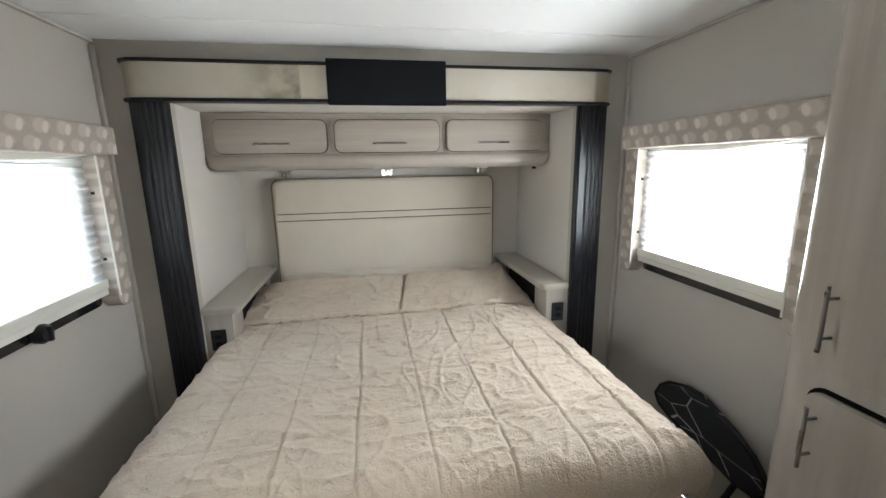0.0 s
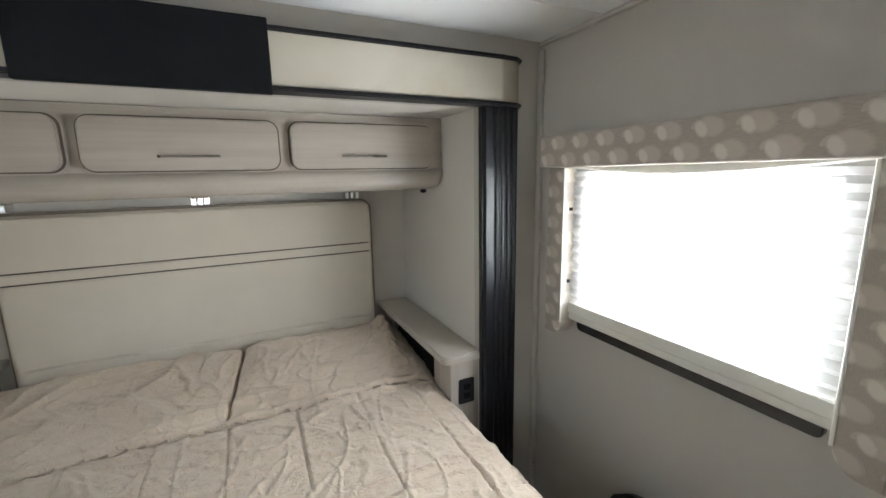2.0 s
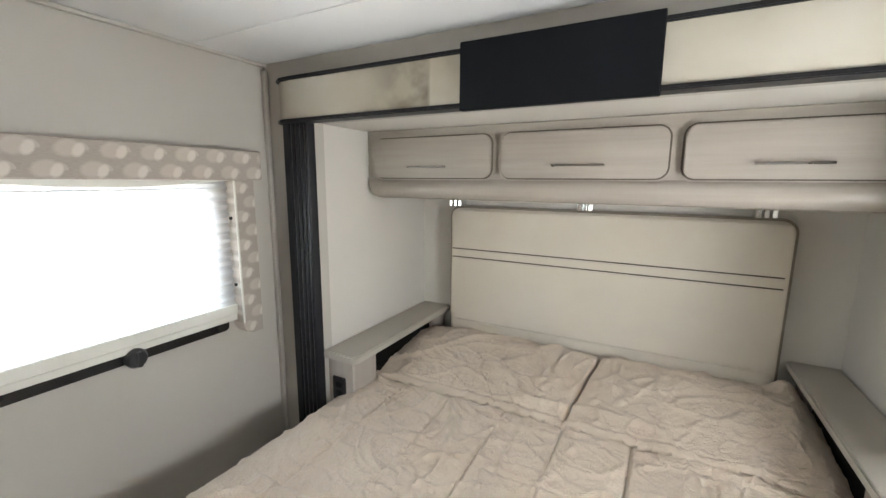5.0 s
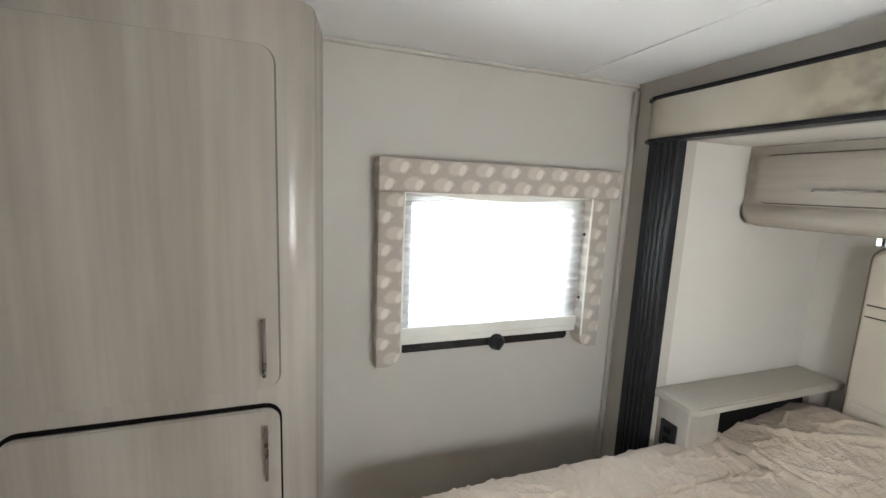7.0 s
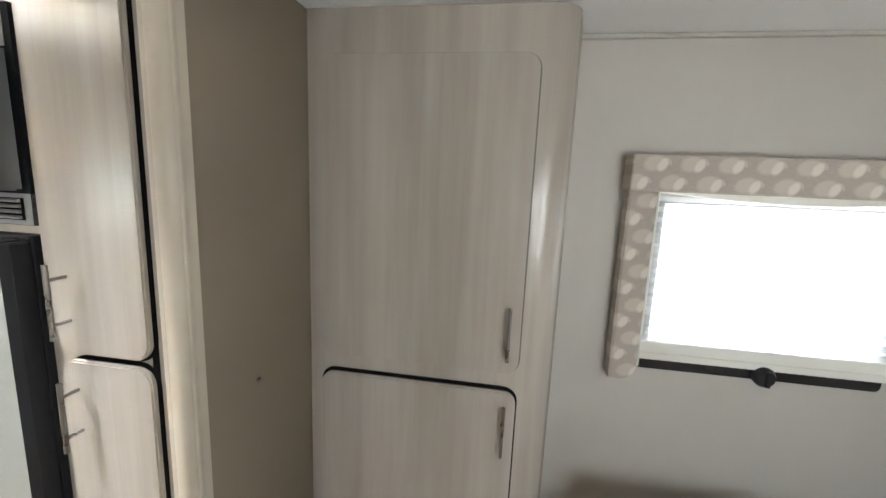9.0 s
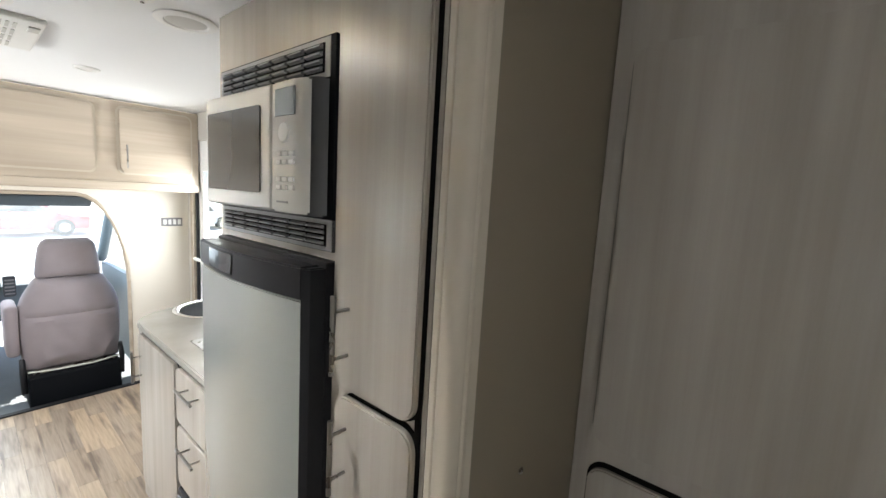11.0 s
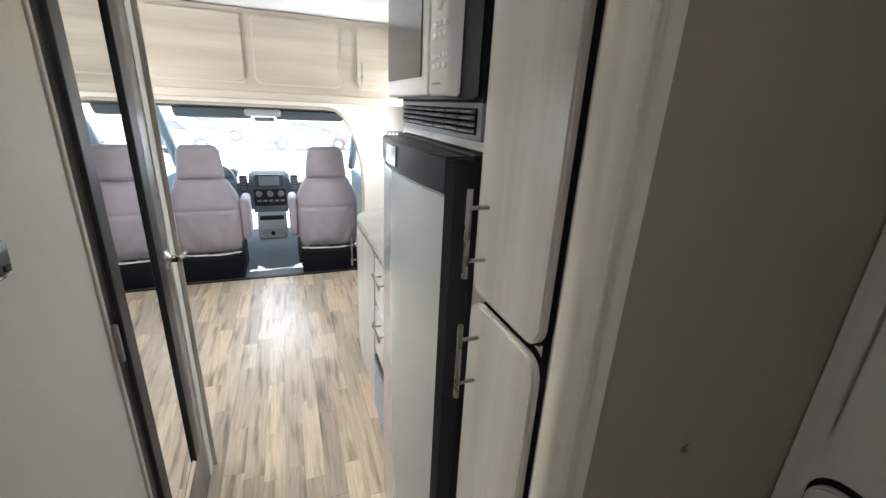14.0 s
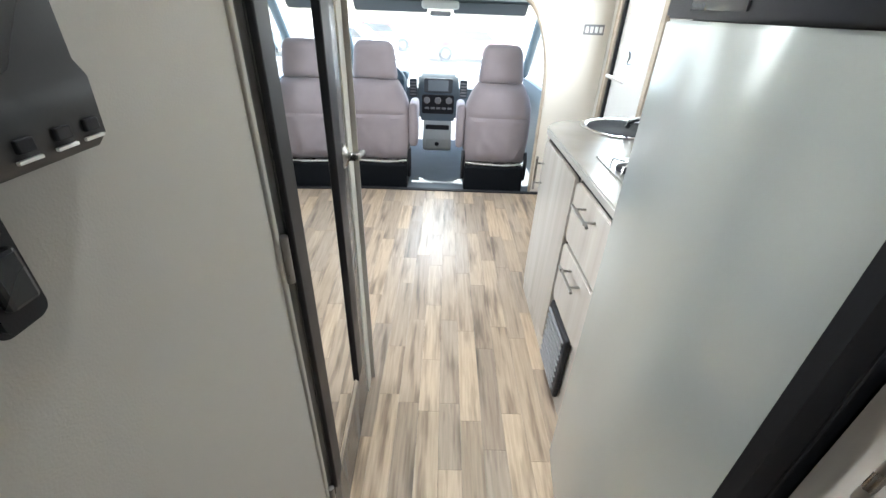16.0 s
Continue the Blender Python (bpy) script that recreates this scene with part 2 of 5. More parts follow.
def lid_material():
    m = bpy.data.materials.new("amber vent lid")
    m.use_nodes = True
    t = m.node_tree
    t.nodes.clear()
    out, mix = t.nodes.new("ShaderNodeOutputMaterial"), t.nodes.new("ShaderNodeMixShader")
    clear, trans = t.nodes.new("ShaderNodeBsdfTransparent"), t.nodes.new("ShaderNodeBsdfTranslucent")
    clear.inputs["Color"].default_value = (0.74, 0.71, 0.64, 1)
    trans.inputs["Color"].default_value = (0.60, 0.48, 0.25, 1)
    mix.inputs[0].default_value = 0.5
    t.links.new(clear.outputs[0], mix.inputs[1]), t.links.new(trans.outputs[0], mix.inputs[2])
    t.links.new(mix.outputs[0], out.inputs["Surface"])
    return m


# the haze of glare over the yard is built into this glass
M["windscreen"] = glass_material("windscreen glass with glare veil", 0.025)
M["glass"], M["blind"], M["lid"] = glass_material(), shade_material(), lid_material()


def motif_material():
    """Greige valance cloth with staggered pale leaf shapes."""
    m, t, b = material("leaf motif cloth", (0.46, 0.41, 0.36), 0.85)
    sep = t.nodes.new("ShaderNodeSeparateXYZ")
    t.links.new(coords(t), sep.inputs[0])
    cu, cv = 0.104, 0.057
    v = calc(t, "DIVIDE", calc(t, "ADD", sep.outputs["Z"], 10 * cv), cv)
    row = calc(t, "FLOOR", v)
    u = calc(t, "ADD", calc(t, "DIVIDE", sep.outputs["Y"], cu), calc(t, "MULTIPLY", row, 0.5))
    du = calc(t, "MULTIPLY", calc(t, "SUBTRACT", calc(t, "FRACT", u), 0.5), cu)
    dv = calc(t, "MULTIPLY", calc(t, "SUBTRACT", calc(t, "FRACT", v), 0.5), cv)
    n = node(t, "ShaderNodeTexNoise", Scale=60.0, Detail=3.0)
    du = calc(t, "ADD", du, calc(t, "MULTIPLY", calc(t, "SUBTRACT", n.outputs["Fac"], 0.5), 0.010))

    def oval(cx, cy, turn, ra, rb):
        c, q = math.cos(turn), math.sin(turn)
        x, y = calc(t, "SUBTRACT", du, cx), calc(t, "SUBTRACT", dv, cy)
        p1 = calc(t, "ADD", calc(t, "MULTIPLY", x, c / ra), calc(t, "MULTIPLY", y, q / ra))
        p2 = calc(t, "SUBTRACT", calc(t, "MULTIPLY", y, c / rb), calc(t, "MULTIPLY", x, q / rb))
        return calc(t, "ADD", calc(t, "POWER", p1, 2.0), calc(t, "POWER", p2, 2.0))

    def soft(d, a, b):
        m2 = t.nodes.new("ShaderNodeMapRange")
        m2.inputs["From Min"].default_value, m2.inputs["From Max"].default_value = a, b
        m2.inputs["To Min"].default_value, m2.inputs["To Max"].default_value = 1.0, 0.0
        t.links.new(d, m2.inputs["Value"])
        return m2.outputs["Result"]

    ground = ramp(t, n.outputs["Fac"], [(0.35, (0.355, 0.31, 0.27)), (0.65, (0.405, 0.36, 0.315))])
    shell = mixed(t, calc(t, "MULTIPLY", soft(oval(-0.012, 0.0, 0.3, 0.034, 0.025), 0.5, 1.1), 0.75), ground, (0.53, 0.48, 0.425))
    leaf = soft(oval(0.012, -0.004, 1.05, 0.023, 0.014), 0.45, 1.2)
    leaf2 = soft(oval(0.028, 0.006, 2.2, 0.012, 0.006), 0.8, 1.15)
    t.links.new(mixed(t, calc(t, "MAXIMUM", leaf, calc(t, "MULTIPLY", leaf2, 0.35)), shell, (0.63, 0.585, 0.53)), b.inputs["Base Color"])
    w = node(t, "ShaderNodeTexNoise", Scale=800.0)
    bump(t, b, w.outputs["Fac"], 0.3, 0.001)
    return m


M["motif"] = motif_material()


def bedspread_material():
    """Taupe matelasse: a small puckered scroll relief over a fine weave."""
    m, t, b = material("taupe bedspread", (0.55, 0.46, 0.36), 0.7)
    v = coords(t)
    tone, scroll, weave = node(t, "ShaderNodeTexNoise", Scale=4.0, Detail=5.0), node(t, "ShaderNodeTexNoise", Scale=42.0, Detail=2.0, Distortion=1.4), node(t, "ShaderNodeTexNoise", Scale=700.0)
    for n in (tone, scroll, weave):
        t.links.new(v, n.inputs["Vector"])
    pucker = calc(t, "SUBTRACT", 1.0, calc(t, "MULTIPLY", calc(t, "ABSOLUTE", calc(t, "SUBTRACT", scroll.outputs["Fac"], 0.5)), 5.0))
    base = ramp(t, tone.outputs["Fac"], [(0.3, (0.545, 0.45, 0.352)), (0.7, (0.625, 0.528, 0.42))])
    t.links.new(base, b.inputs["Base Color"])
    bump(t, b, calc(t, "ADD", pucker, calc(t, "MULTIPLY", weave.outputs["Fac"], 0.35)), 0.62, 0.0032)
    b.inputs["Sheen Weight"].default_value = 0.3
    return m


M["bedspread"] = bedspread_material()


def stained_material():
    """Cream vinyl fascia with brown water stains of its own shapes."""
    m, t, b = material("stained cream vinyl", (0.62, 0.57, 0.46), 0.45)
    n1, n2 = node(t, "ShaderNodeTexNoise", Scale=3.0, Detail=4.0), node(t, "ShaderNodeTexNoise", Scale=9.0, Detail=3.0)
    v = coords(t, (1, 1, 1.2))
    t.links.new(v, n1.inputs["Vector"]), t.links.new(v, n2.inputs["Vector"])
    base = ramp(t, n1.outputs["Fac"], [(0.35, (0.44, 0.395, 0.305)), (0.5, (0.51, 0.475, 0.395)), (0.7, (0.55, 0.52, 0.45))])
    sep = t.nodes.new("ShaderNodeSeparateXYZ")
    t.links.new(coords(t), sep.inputs[0])
    x = calc(t, "ADD", sep.outputs["X"], MID)

    def span(a, b, c, d):
        """1 between b and c along the fascia, fading out to a and d."""
        up, down = t.nodes.new("ShaderNodeMapRange"), t.nodes.new("ShaderNodeMapRange")
        for q, p0, p1 in ((up, a, b), (down, d, c)):
            q.inputs["From Min"].default_value, q.inputs["From Max"].default_value = p0, p1
            t.links.new(x, q.inputs["Value"])
        return calc(t, "MULTIPLY", up.outputs["Result"], down.outputs["Result"])

    blotch = ramp(t, n2.outputs["Fac"], [(0.36, (0.12, 0.12, 0.12)), (0.62, (1, 1, 1))])
    soot = mixed(t, calc(t, "MULTIPLY", span(-0.34, -0.12, -0.080, -0.066), blotch), base, (0.12, 0.105, 0.08))
    haze = mixed(t, calc(t, "MULTIPLY", span(-0.75, -0.30, -0.075, -0.066), 0.33), soot, (0.30, 0.26, 0.19))
    rust = mixed(t, calc(t, "MULTIPLY", span(1.375, 1.392, 1.50, 1.60), calc(t, "ADD", calc(t, "MULTIPLY", n2.outputs["Fac"], 0.5), 0.35)), haze, (0.22, 0.165, 0.11))
    t.links.new(mixed(t, calc(t, "MULTIPLY", span(-0.95, -0.90, -0.79, -0.74), 0.6), rust, (0.24, 0.19, 0.14)), b.inputs["Base Color"])
    return m


M["stained"] = stained_material()


# ---- mesh helpers ----
ORIGIN = {}


def thing(name, loc, label="", category="", group="", kind=""):
    ob = new(name)
    ob.empty_display_size = 0.05
    ob.location = loc
    ORIGIN[ob] = Vector(loc)
    return tagged(ob, label, category, group, kind)


def part(name, bm, mat, parent=None, label="", smooth=False, origin=None):
    """One mesh object. The bmesh is in the world's metres."""
    base = ORIGIN[parent] if parent else Vector(origin or (0, 0, 0))
    bmesh.ops.recalc_face_normals(bm, faces=bm.faces)
    bmesh.ops.translate(bm, verts=bm.verts, vec=-base)
    me = bpy.data.meshes.new(name)
    bm.to_mesh(me)
    bm.free()
    me.materials.append(mat)
    if smooth:
        for f in me.polygons:
            f.use_smooth = True
        me.set_sharp_from_angle(angle=radians(38))
    ob = new(name, me)
    ORIGIN[ob] = base
    if parent:
        ob.parent = parent
    else:
        ob.location = base
    if label:
        ob["label"] = label
    return ob


def single(name, bm, mat, label, category, group="", kind="", smooth=False, origin=None):
    return tagged(part(name, bm, mat, None, "", smooth, origin), label, category, group, kind)


def box(x0, x1, y0, y1, z0, z1, bevel=0.0, seg=2):
    bm = bmesh.new()
    m = Matrix.Translation(((x0 + x1) / 2, (y0 + y1) / 2, (z0 + z1) / 2)) @ Matrix.Diagonal((abs(x1 - x0), abs(y1 - y0), abs(z1 - z0), 1))
    bmesh.ops.create_cube(bm, size=1, matrix=m)
    if bevel:
        bmesh.ops.bevel(bm, geom=bm.edges[:], offset=bevel, segments=seg, affect="EDGES", profile=0.5)
    return bm


def cushion(width, z0, z1, y0, y1, cx, fold=None, nu=26, nz=34):
    """A padded upholstered slab: width(v) is its half width at the height share v, y0 its far and y1 its near side."""
    bm = bmesh.new()
    mid, t = (y0 + y1) / 2, (y1 - y0) / 2
    rows = {}
    for side in (1, -1):
        for j in range(nz + 1):
            for i in range(nu + 1):
                u, v = 2 * i / nu - 1, j / nz
                u, w = math.copysign(abs(u) ** 0.75, u), 2 * v - 1
                w = math.copysign(abs(w) ** 0.75, w)
                full = (1 - abs(u) ** 5) ** 0.5 * (1 - abs(w) ** 5) ** 0.5
                if side < 0 and full == 0:
                    rows[side, j, i] = rows[1, j, i]
                    continue
                vv = (w + 1) / 2
                y = mid + side * t * full
                if side > 0 and fold:
                    y += fold(u, vv) * full
                rows[side, j, i] = bm.verts.new((cx + u * width(vv), y, z0 + (z1 - z0) * vv))
    for side in (1, -1):
        for j in range(nz):
            for i in range(nu):
                q = [rows[side, j, i], rows[side, j, i + 1], rows[side, j + 1, i + 1], rows[side, j + 1, i]]
                if len(set(q)) == 4:
                    bm.faces.new(q)
    return bm


def join(*bms):
    out = bms[0]
    for b in bms[1:]:
        me = bpy.data.meshes.new("tmp")
        b.to_mesh(me)
        b.free()
        out.from_mesh(me)
        bpy.data.meshes.remove(me)
    return out


def prism(points, axis, a, b, bevel=0.0):
    """A polygon in the plane across an axis, drawn out from a to b. x: (y, z), y: (x, z), z: (x, y)."""
    bm = bmesh.new()

    def place(p, v):
        return {"x": (v, p[0], p[1]), "y": (p[0], v, p[1]), "z": (p[0], p[1], v)}[axis]

    lo, hi = [bm.verts.new(place(p, a)) for p in points], [bm.verts.new(place(p, b)) for p in points]
    bm.faces.new(lo), bm.faces.new(hi[::-1])
    for i in range(len(points)):
        j = (i + 1) % len(points)
        bm.faces.new((lo[i], hi[i], hi[j], lo[j]))
    bmesh.ops.recalc_face_normals(bm, faces=bm.faces)
    if bevel:
        rim = [e for e in bm.edges if len({round(v.co["xyz".index(axis)], 6) for v in e.verts}) == 1]
        bmesh.ops.bevel(bm, geom=rim, offset=bevel, segments=2, affect="EDGES")
    return bm


def rounded(u0, u1, v0, v1, r, n=6, corners=(1, 1, 1, 1)):
    """Outline of a rectangle with rounded corners, from the low corner round."""
    pts = []
    for (cu, cv, a0), on in zip(((u0 + r, v0 + r, 180), (u1 - r, v0 + r, 270), (u1 - r, v1 - r, 0), (u0 + r, v1 - r, 90)), corners):
        if not on:
            pts.append((cu + (r if a0 in (270, 0) else -r), cv + (r if a0 in (0, 90) else -r)))
            continue
        for i in range(n + 1):
            a = radians(a0 + 90 * i / n)
            pts.append((cu + r * math.cos(a), cv + r * math.sin(a)))
    return pts


def tube(points, r, seg=10, cap=True):
    bm = bmesh.new()
    pts = [Vector(p) for p in points]
    rings = []
    for i, p in enumerate(pts):
        d = (pts[min(i + 1, len(pts) - 1)] - pts[max(i - 1, 0)]).normalized()
        side = d.orthogonal().normalized() if i == 0 else (side - d * side.dot(d)).normalized()
        up = d.cross(side)
        rings.append([bm.verts.new(p + r * (math.cos(a) * side + math.sin(a) * up)) for a in (2 * math.pi * k / seg for k in range(seg))])
    for a, b in zip(rings, rings[1:]):
        for k in range(seg):
            bm.faces.new((a[k], a[(k + 1) % seg], b[(k + 1) % seg], b[k]))
    if cap:
        bm.faces.new(rings[0][::-1]), bm.faces.new(rings[-1])
    return bm


def lathe(profile, centre, axis="z", seg=32):
    """A profile of (radius, height) turned round an axis through centre."""
    bm = bmesh.new()
    rings = []
    for r, h in profile:
        ring = []
        for k in range(seg):
            c, s = r * math.cos(2 * math.pi * k / seg), r * math.sin(2 * math.pi * k / seg)
            ring.append(bm.verts.new(Vector(centre) + Vector({"z": (c, s, h), "x": (h, c, s), "y": (c, h, s)}[axis])))
        rings.append(ring)
    for a, b in zip(rings, rings[1:]):
        for k in range(seg):
            bm.faces.new((a[k], a[(k + 1) % seg], b[(k + 1) % seg], b[k]))
    bm.faces.new(rings[0]), bm.faces.new(rings[-1])
    return bm


def holed(axis, at0, at1, u0, u1, v0, v1, holes):
    """A wall slab across an axis with rectangular openings, cut as a grid so that its faces don't overlap."""
    us, vs = sorted({u0, u1, *(h[0] for h in holes), *(h[1] for h in holes)}), sorted({v0, v1, *(h[2] for h in holes), *(h[3] for h in holes)})
    bm = bmesh.new()
    cells = {(i, j) for i in range(len(us) - 1) for j in range(len(vs) - 1)
             if not any(h[0] <= us[i] and us[i + 1] <= h[1] and h[2] <= vs[j] and vs[j + 1] <= h[3] for h in holes)}
    made = {}

    def vert(u, v, w):
        key = (u, v, w)
        if key not in made:
            made[key] = bm.verts.new({"x": (w, u, v), "y": (u, w, v), "z": (u, v, w)}[axis])
        return made[key]

    for i, j in cells:
        c = [(us[i], vs[j]), (us[i + 1], vs[j]), (us[i + 1], vs[j + 1]), (us[i], vs[j + 1])]
        for w in (at0, at1):
            bm.faces.new([vert(*p, w) for p in c])
        for k, (di, dj) in enumerate(((0, -1), (1, 0), (0, 1), (-1, 0))):
            if (i + di, j + dj) not in cells:
                p, q = c[k], c[(k + 1) % 4]
                bm.faces.new((vert(*p, at0), vert(*q, at0), vert(*q, at1), vert(*p, at1)))
    return bm


# ---- the coach's shell ----
XL, XR, TOP = -0.92, 1.61, 2.115
WIN = (1.13, 1.92, 1.06, 1.66)
GLASS = (1.165, 1.862, 1.078, 1.605)

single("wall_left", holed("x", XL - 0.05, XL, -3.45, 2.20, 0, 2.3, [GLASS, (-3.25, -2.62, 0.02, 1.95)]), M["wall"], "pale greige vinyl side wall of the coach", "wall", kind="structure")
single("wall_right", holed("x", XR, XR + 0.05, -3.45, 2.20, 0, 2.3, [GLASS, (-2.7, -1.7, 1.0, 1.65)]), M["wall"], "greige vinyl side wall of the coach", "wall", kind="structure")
single("wall_rear", holed("y", 2.15, 2.20, XL, XR, 0, 2.3, [(-0.645, 1.325, 0.0, 1.862)]), M["wall"], "greige rear wall framing the bed slide-out", "wall", kind="structure")
single("ceiling", join(holed("z", TOP, TOP + 0.05, XL, XR, -1.2, 2.15, [(0.0, 0.39, -0.96, -0.56)]),
                       prism([(-1.2, TOP), (-1.2, TOP + 0.05), (-3.3, TOP + 0.10), (-3.3, TOP + 0.05)], "x", XL, XR)), M["ceiling"], "smooth white ceiling panels", "ceiling", kind="structure")
floor = single("floor", box(XL, XR, -3.42, 2.15, -0.05, -0.006), M["gap"], "wood-look strip floor in pale and grey browns", "floor", kind="structure")

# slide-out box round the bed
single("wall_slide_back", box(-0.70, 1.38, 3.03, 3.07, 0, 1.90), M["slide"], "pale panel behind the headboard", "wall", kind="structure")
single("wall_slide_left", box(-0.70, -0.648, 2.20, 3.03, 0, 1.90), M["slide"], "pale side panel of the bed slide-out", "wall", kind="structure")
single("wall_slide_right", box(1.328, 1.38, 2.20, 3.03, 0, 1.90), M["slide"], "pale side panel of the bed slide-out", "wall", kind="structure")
single("ceiling_slide", box(-0.648, 1.328, 2.20, 3.03, 1.862, 1.90), M["slide"], "pale ceiling of the bed slide-out", "ceiling", kind="structure")
single("floor_slide", box(-0.648, 1.328, 2.15, 3.03, -0.05, 0.0), M["gap"], "floor under the bed slide-out", "floor", kind="structure")


def slide_column(x0, x1):
    """Black extruded seal post with vertical ribs."""
    pts = [(x0, 2.124), (x0 + 0.006, 2.112), (x0 + 0.040, 2.110)]
    w = (x1 - x0 - 0.05) / 4
    for i in range(4):
        for k in range(7):
            a = math.pi * k / 6
            pts.append((x0 + 0.046 + (i + 0.5 - 0.42 * math.cos(a)) * w, 2.116 - 0.006 * math.sin(a)))
    pts += [(x1, 2.147), (x0, 2.147)]
    t = thing("slide_out_column", ((x0 + x1) / 2, 2.13, 0), "glossy black ribbed seal post beside the bed", "post", "slide-out posts")
    part("post", prism(pts, "z", 0.0, 1.858), M["column"], t, smooth=True)
    part("lip", box(x0 - 0.006, x0 + 0.004, 2.125, 2.149, 0, 1.858), M["black"], t)
    return t


slide_column(-0.79, -0.642)
slide_column(1.322, 1.477)


def fascia():
    t = thing("slide_out_fascia", (MID, 2.09, 1.865), "water-stained cream fascia with black edge trims over the bed", "fascia")
    pts = [(-0.815, 2.148), (-0.80, 2.118), (-0.76, 2.094), (-0.70, 2.088), (1.38, 2.088), (1.44, 2.094), (1.475, 2.118), (1.49, 2.148)]
    part("panel", prism(pts, "z", 1.872, 2.018), M["stained"], t, smooth=True)
    for z in (1.858, 2.018):
        out = [(x + (0.006 if x > MID else -0.006), y - 0.010) for x, y in pts]
        out[0], out[-1] = (out[0][0], 2.148), (out[-1][0], 2.148)
        part("trim", prism(out, "z", z, z + 0.014, 0.003), M["black"], t, "thin black trim strip")
    part("cover_plate", box(0.049, 0.598, 2.062, 2.086, 1.845, 2.044, 0.004), M["cloth_black"], t, "matt black cover panel")
    return t


fascia()

for nm, xa, xb in (("trim_cove_left", XL, XL + 0.018), ("trim_cove_right", XR - 0.018, XR)):
    single(nm, box(xa, xb, -0.05 if xa > 0 else 0.86, 2.148, 2.099, TOP - 0.002, 0.004), M["wall"], "narrow pale cove strip under the ceiling", "trim", kind="structure")
for nm, xa, xb in (("trim_corner_left", XL + 0.001, XL + 0.022), ("trim_corner_right", XR - 0.022, XR - 0.001)):
    single(nm, box(xa, xb, 2.128, 2.149, 0.0, 2.086, 0.005, 2), M["wall"], "greige corner moulding beside the slide-out", "trim", kind="structure", smooth=True)


# ---- bedroom ----
def bar_handle(parent, p0, p1, out, r=0.0055):
    """A straight bar on two standoffs; out is the way from the door face to the bar."""
    p0, p1, out = Vector(p0), Vector(p1), Vector(out)
    h = part("handle", tube([p0, p0.lerp(p1, 0.5), p1], r, 10), M["steel"], parent, "brushed nickel bar handle", smooth=True)
    for f in (0.2, 0.8):
        q = p0.lerp(p1, f)
        part("standoff", tube([q - out, q], r * 0.75, 8), M["steel"], h, smooth=True)
    return h


def overhead_cabinet():
    t = thing("overhead_cabinet", (MID, 2.75, 1.55), "pale ash overhead cabinet with three rounded flap doors above the headboard", "cabinet")
    prof = [(3.028, 1.8608), (2.498, 1.8608), (2.494, 1.857), (2.494, 1.640), (2.480, 1.628), (2.470, 1.612), (2.468, 1.590), (2.474, 1.570), (2.490, 1.556), (2.515, 1.550), (3.028, 1.550)]
    bm, r, sections = bmesh.new(), 0.06, []
    steps = [r * (1 - math.cos(radians(90 * k / 6))) for k in range(7)]
    for x, d in [(-0.646 + d, d) for d in steps] + [(1.326 - d, d) for d in steps[::-1]]:
        lift = 0.05 * (1 - math.sqrt(max(0, 1 - (1 - d / r) ** 2)))
        sections.append([bm.verts.new((x, y + (lift * 0.5 if z < 1.63 and y < 2.6 else 0), z + (lift if z < 1.60 else lift * max(0, (1.66 - z) / 0.06) if z < 1.66 else 0))) for y, z in prof])
    for p, q in zip(sections, sections[1:]):
        for k in range(len(prof)):
            bm.faces.new((p[k], q[k], q[(k + 1) % len(prof)], p[(k + 1) % len(prof)]))
    bm.faces.new(sections[0]), bm.faces.new(sections[-1][::-1])
    part("body", bm, M["wood_h"], t, smooth=True)
    for x0, x1, hx in ((-0.590, -0.005, -0.385), (0.040, 0.632, 0.250), (0.675, 1.270, 0.862)):
        part("recess", prism(rounded(x0 - 0.016, x1 + 0.016, 1.634, 1.836, 0.05), "y", 2.486, 2.4935, 0.003), M["wood_h"], t, smooth=True)
        part("groove", prism(rounded(x0 - 0.006, x1 + 0.006, 1.640, 1.826, 0.043), "y", 2.4845, 2.4865), M["seam"], t)
        d = part("door", prism(rounded(x0, x1, 1.645, 1.820, 0.038), "y", 2.466, 2.484, 0.004), M["wood_h"], t, "pale ash flap door", smooth=True)
        bar_handle(d, (hx, 2.440, 1.692), (hx + 0.185, 2.440, 1.692), (0, -0.026, 0), 0.0045)
    part("latch_knob", lathe([(0.004, 0.0), (0.016, -0.004), (0.013, -0.016), (0.004, -0.018)], (1.245, 2.53, 1.549)), M["black"], t, "small black knob", smooth=True)
    return t


overhead_cabinet()


def reading_light(x):
    t = thing("reading_light", (x, 2.79, 1.549), "small square chrome reading light under the cabinet", "lamp", "reading lights under the cabinet")
    part("base", box(x - 0.042, x + 0.042, 2.755, 2.825, 1.538, 1.549, 0.003), M["chrome"], t)
    for k in (-1, 0, 1):
        part("fin", box(x + k * 0.024 - 0.009, x + k * 0.024 + 0.009, 2.750, 2.815, 1.506, 1.538, 0.003), M["chrome"], t)
    return t


for x in (-0.30, 0.33, 0.965):
    reading_light(x)


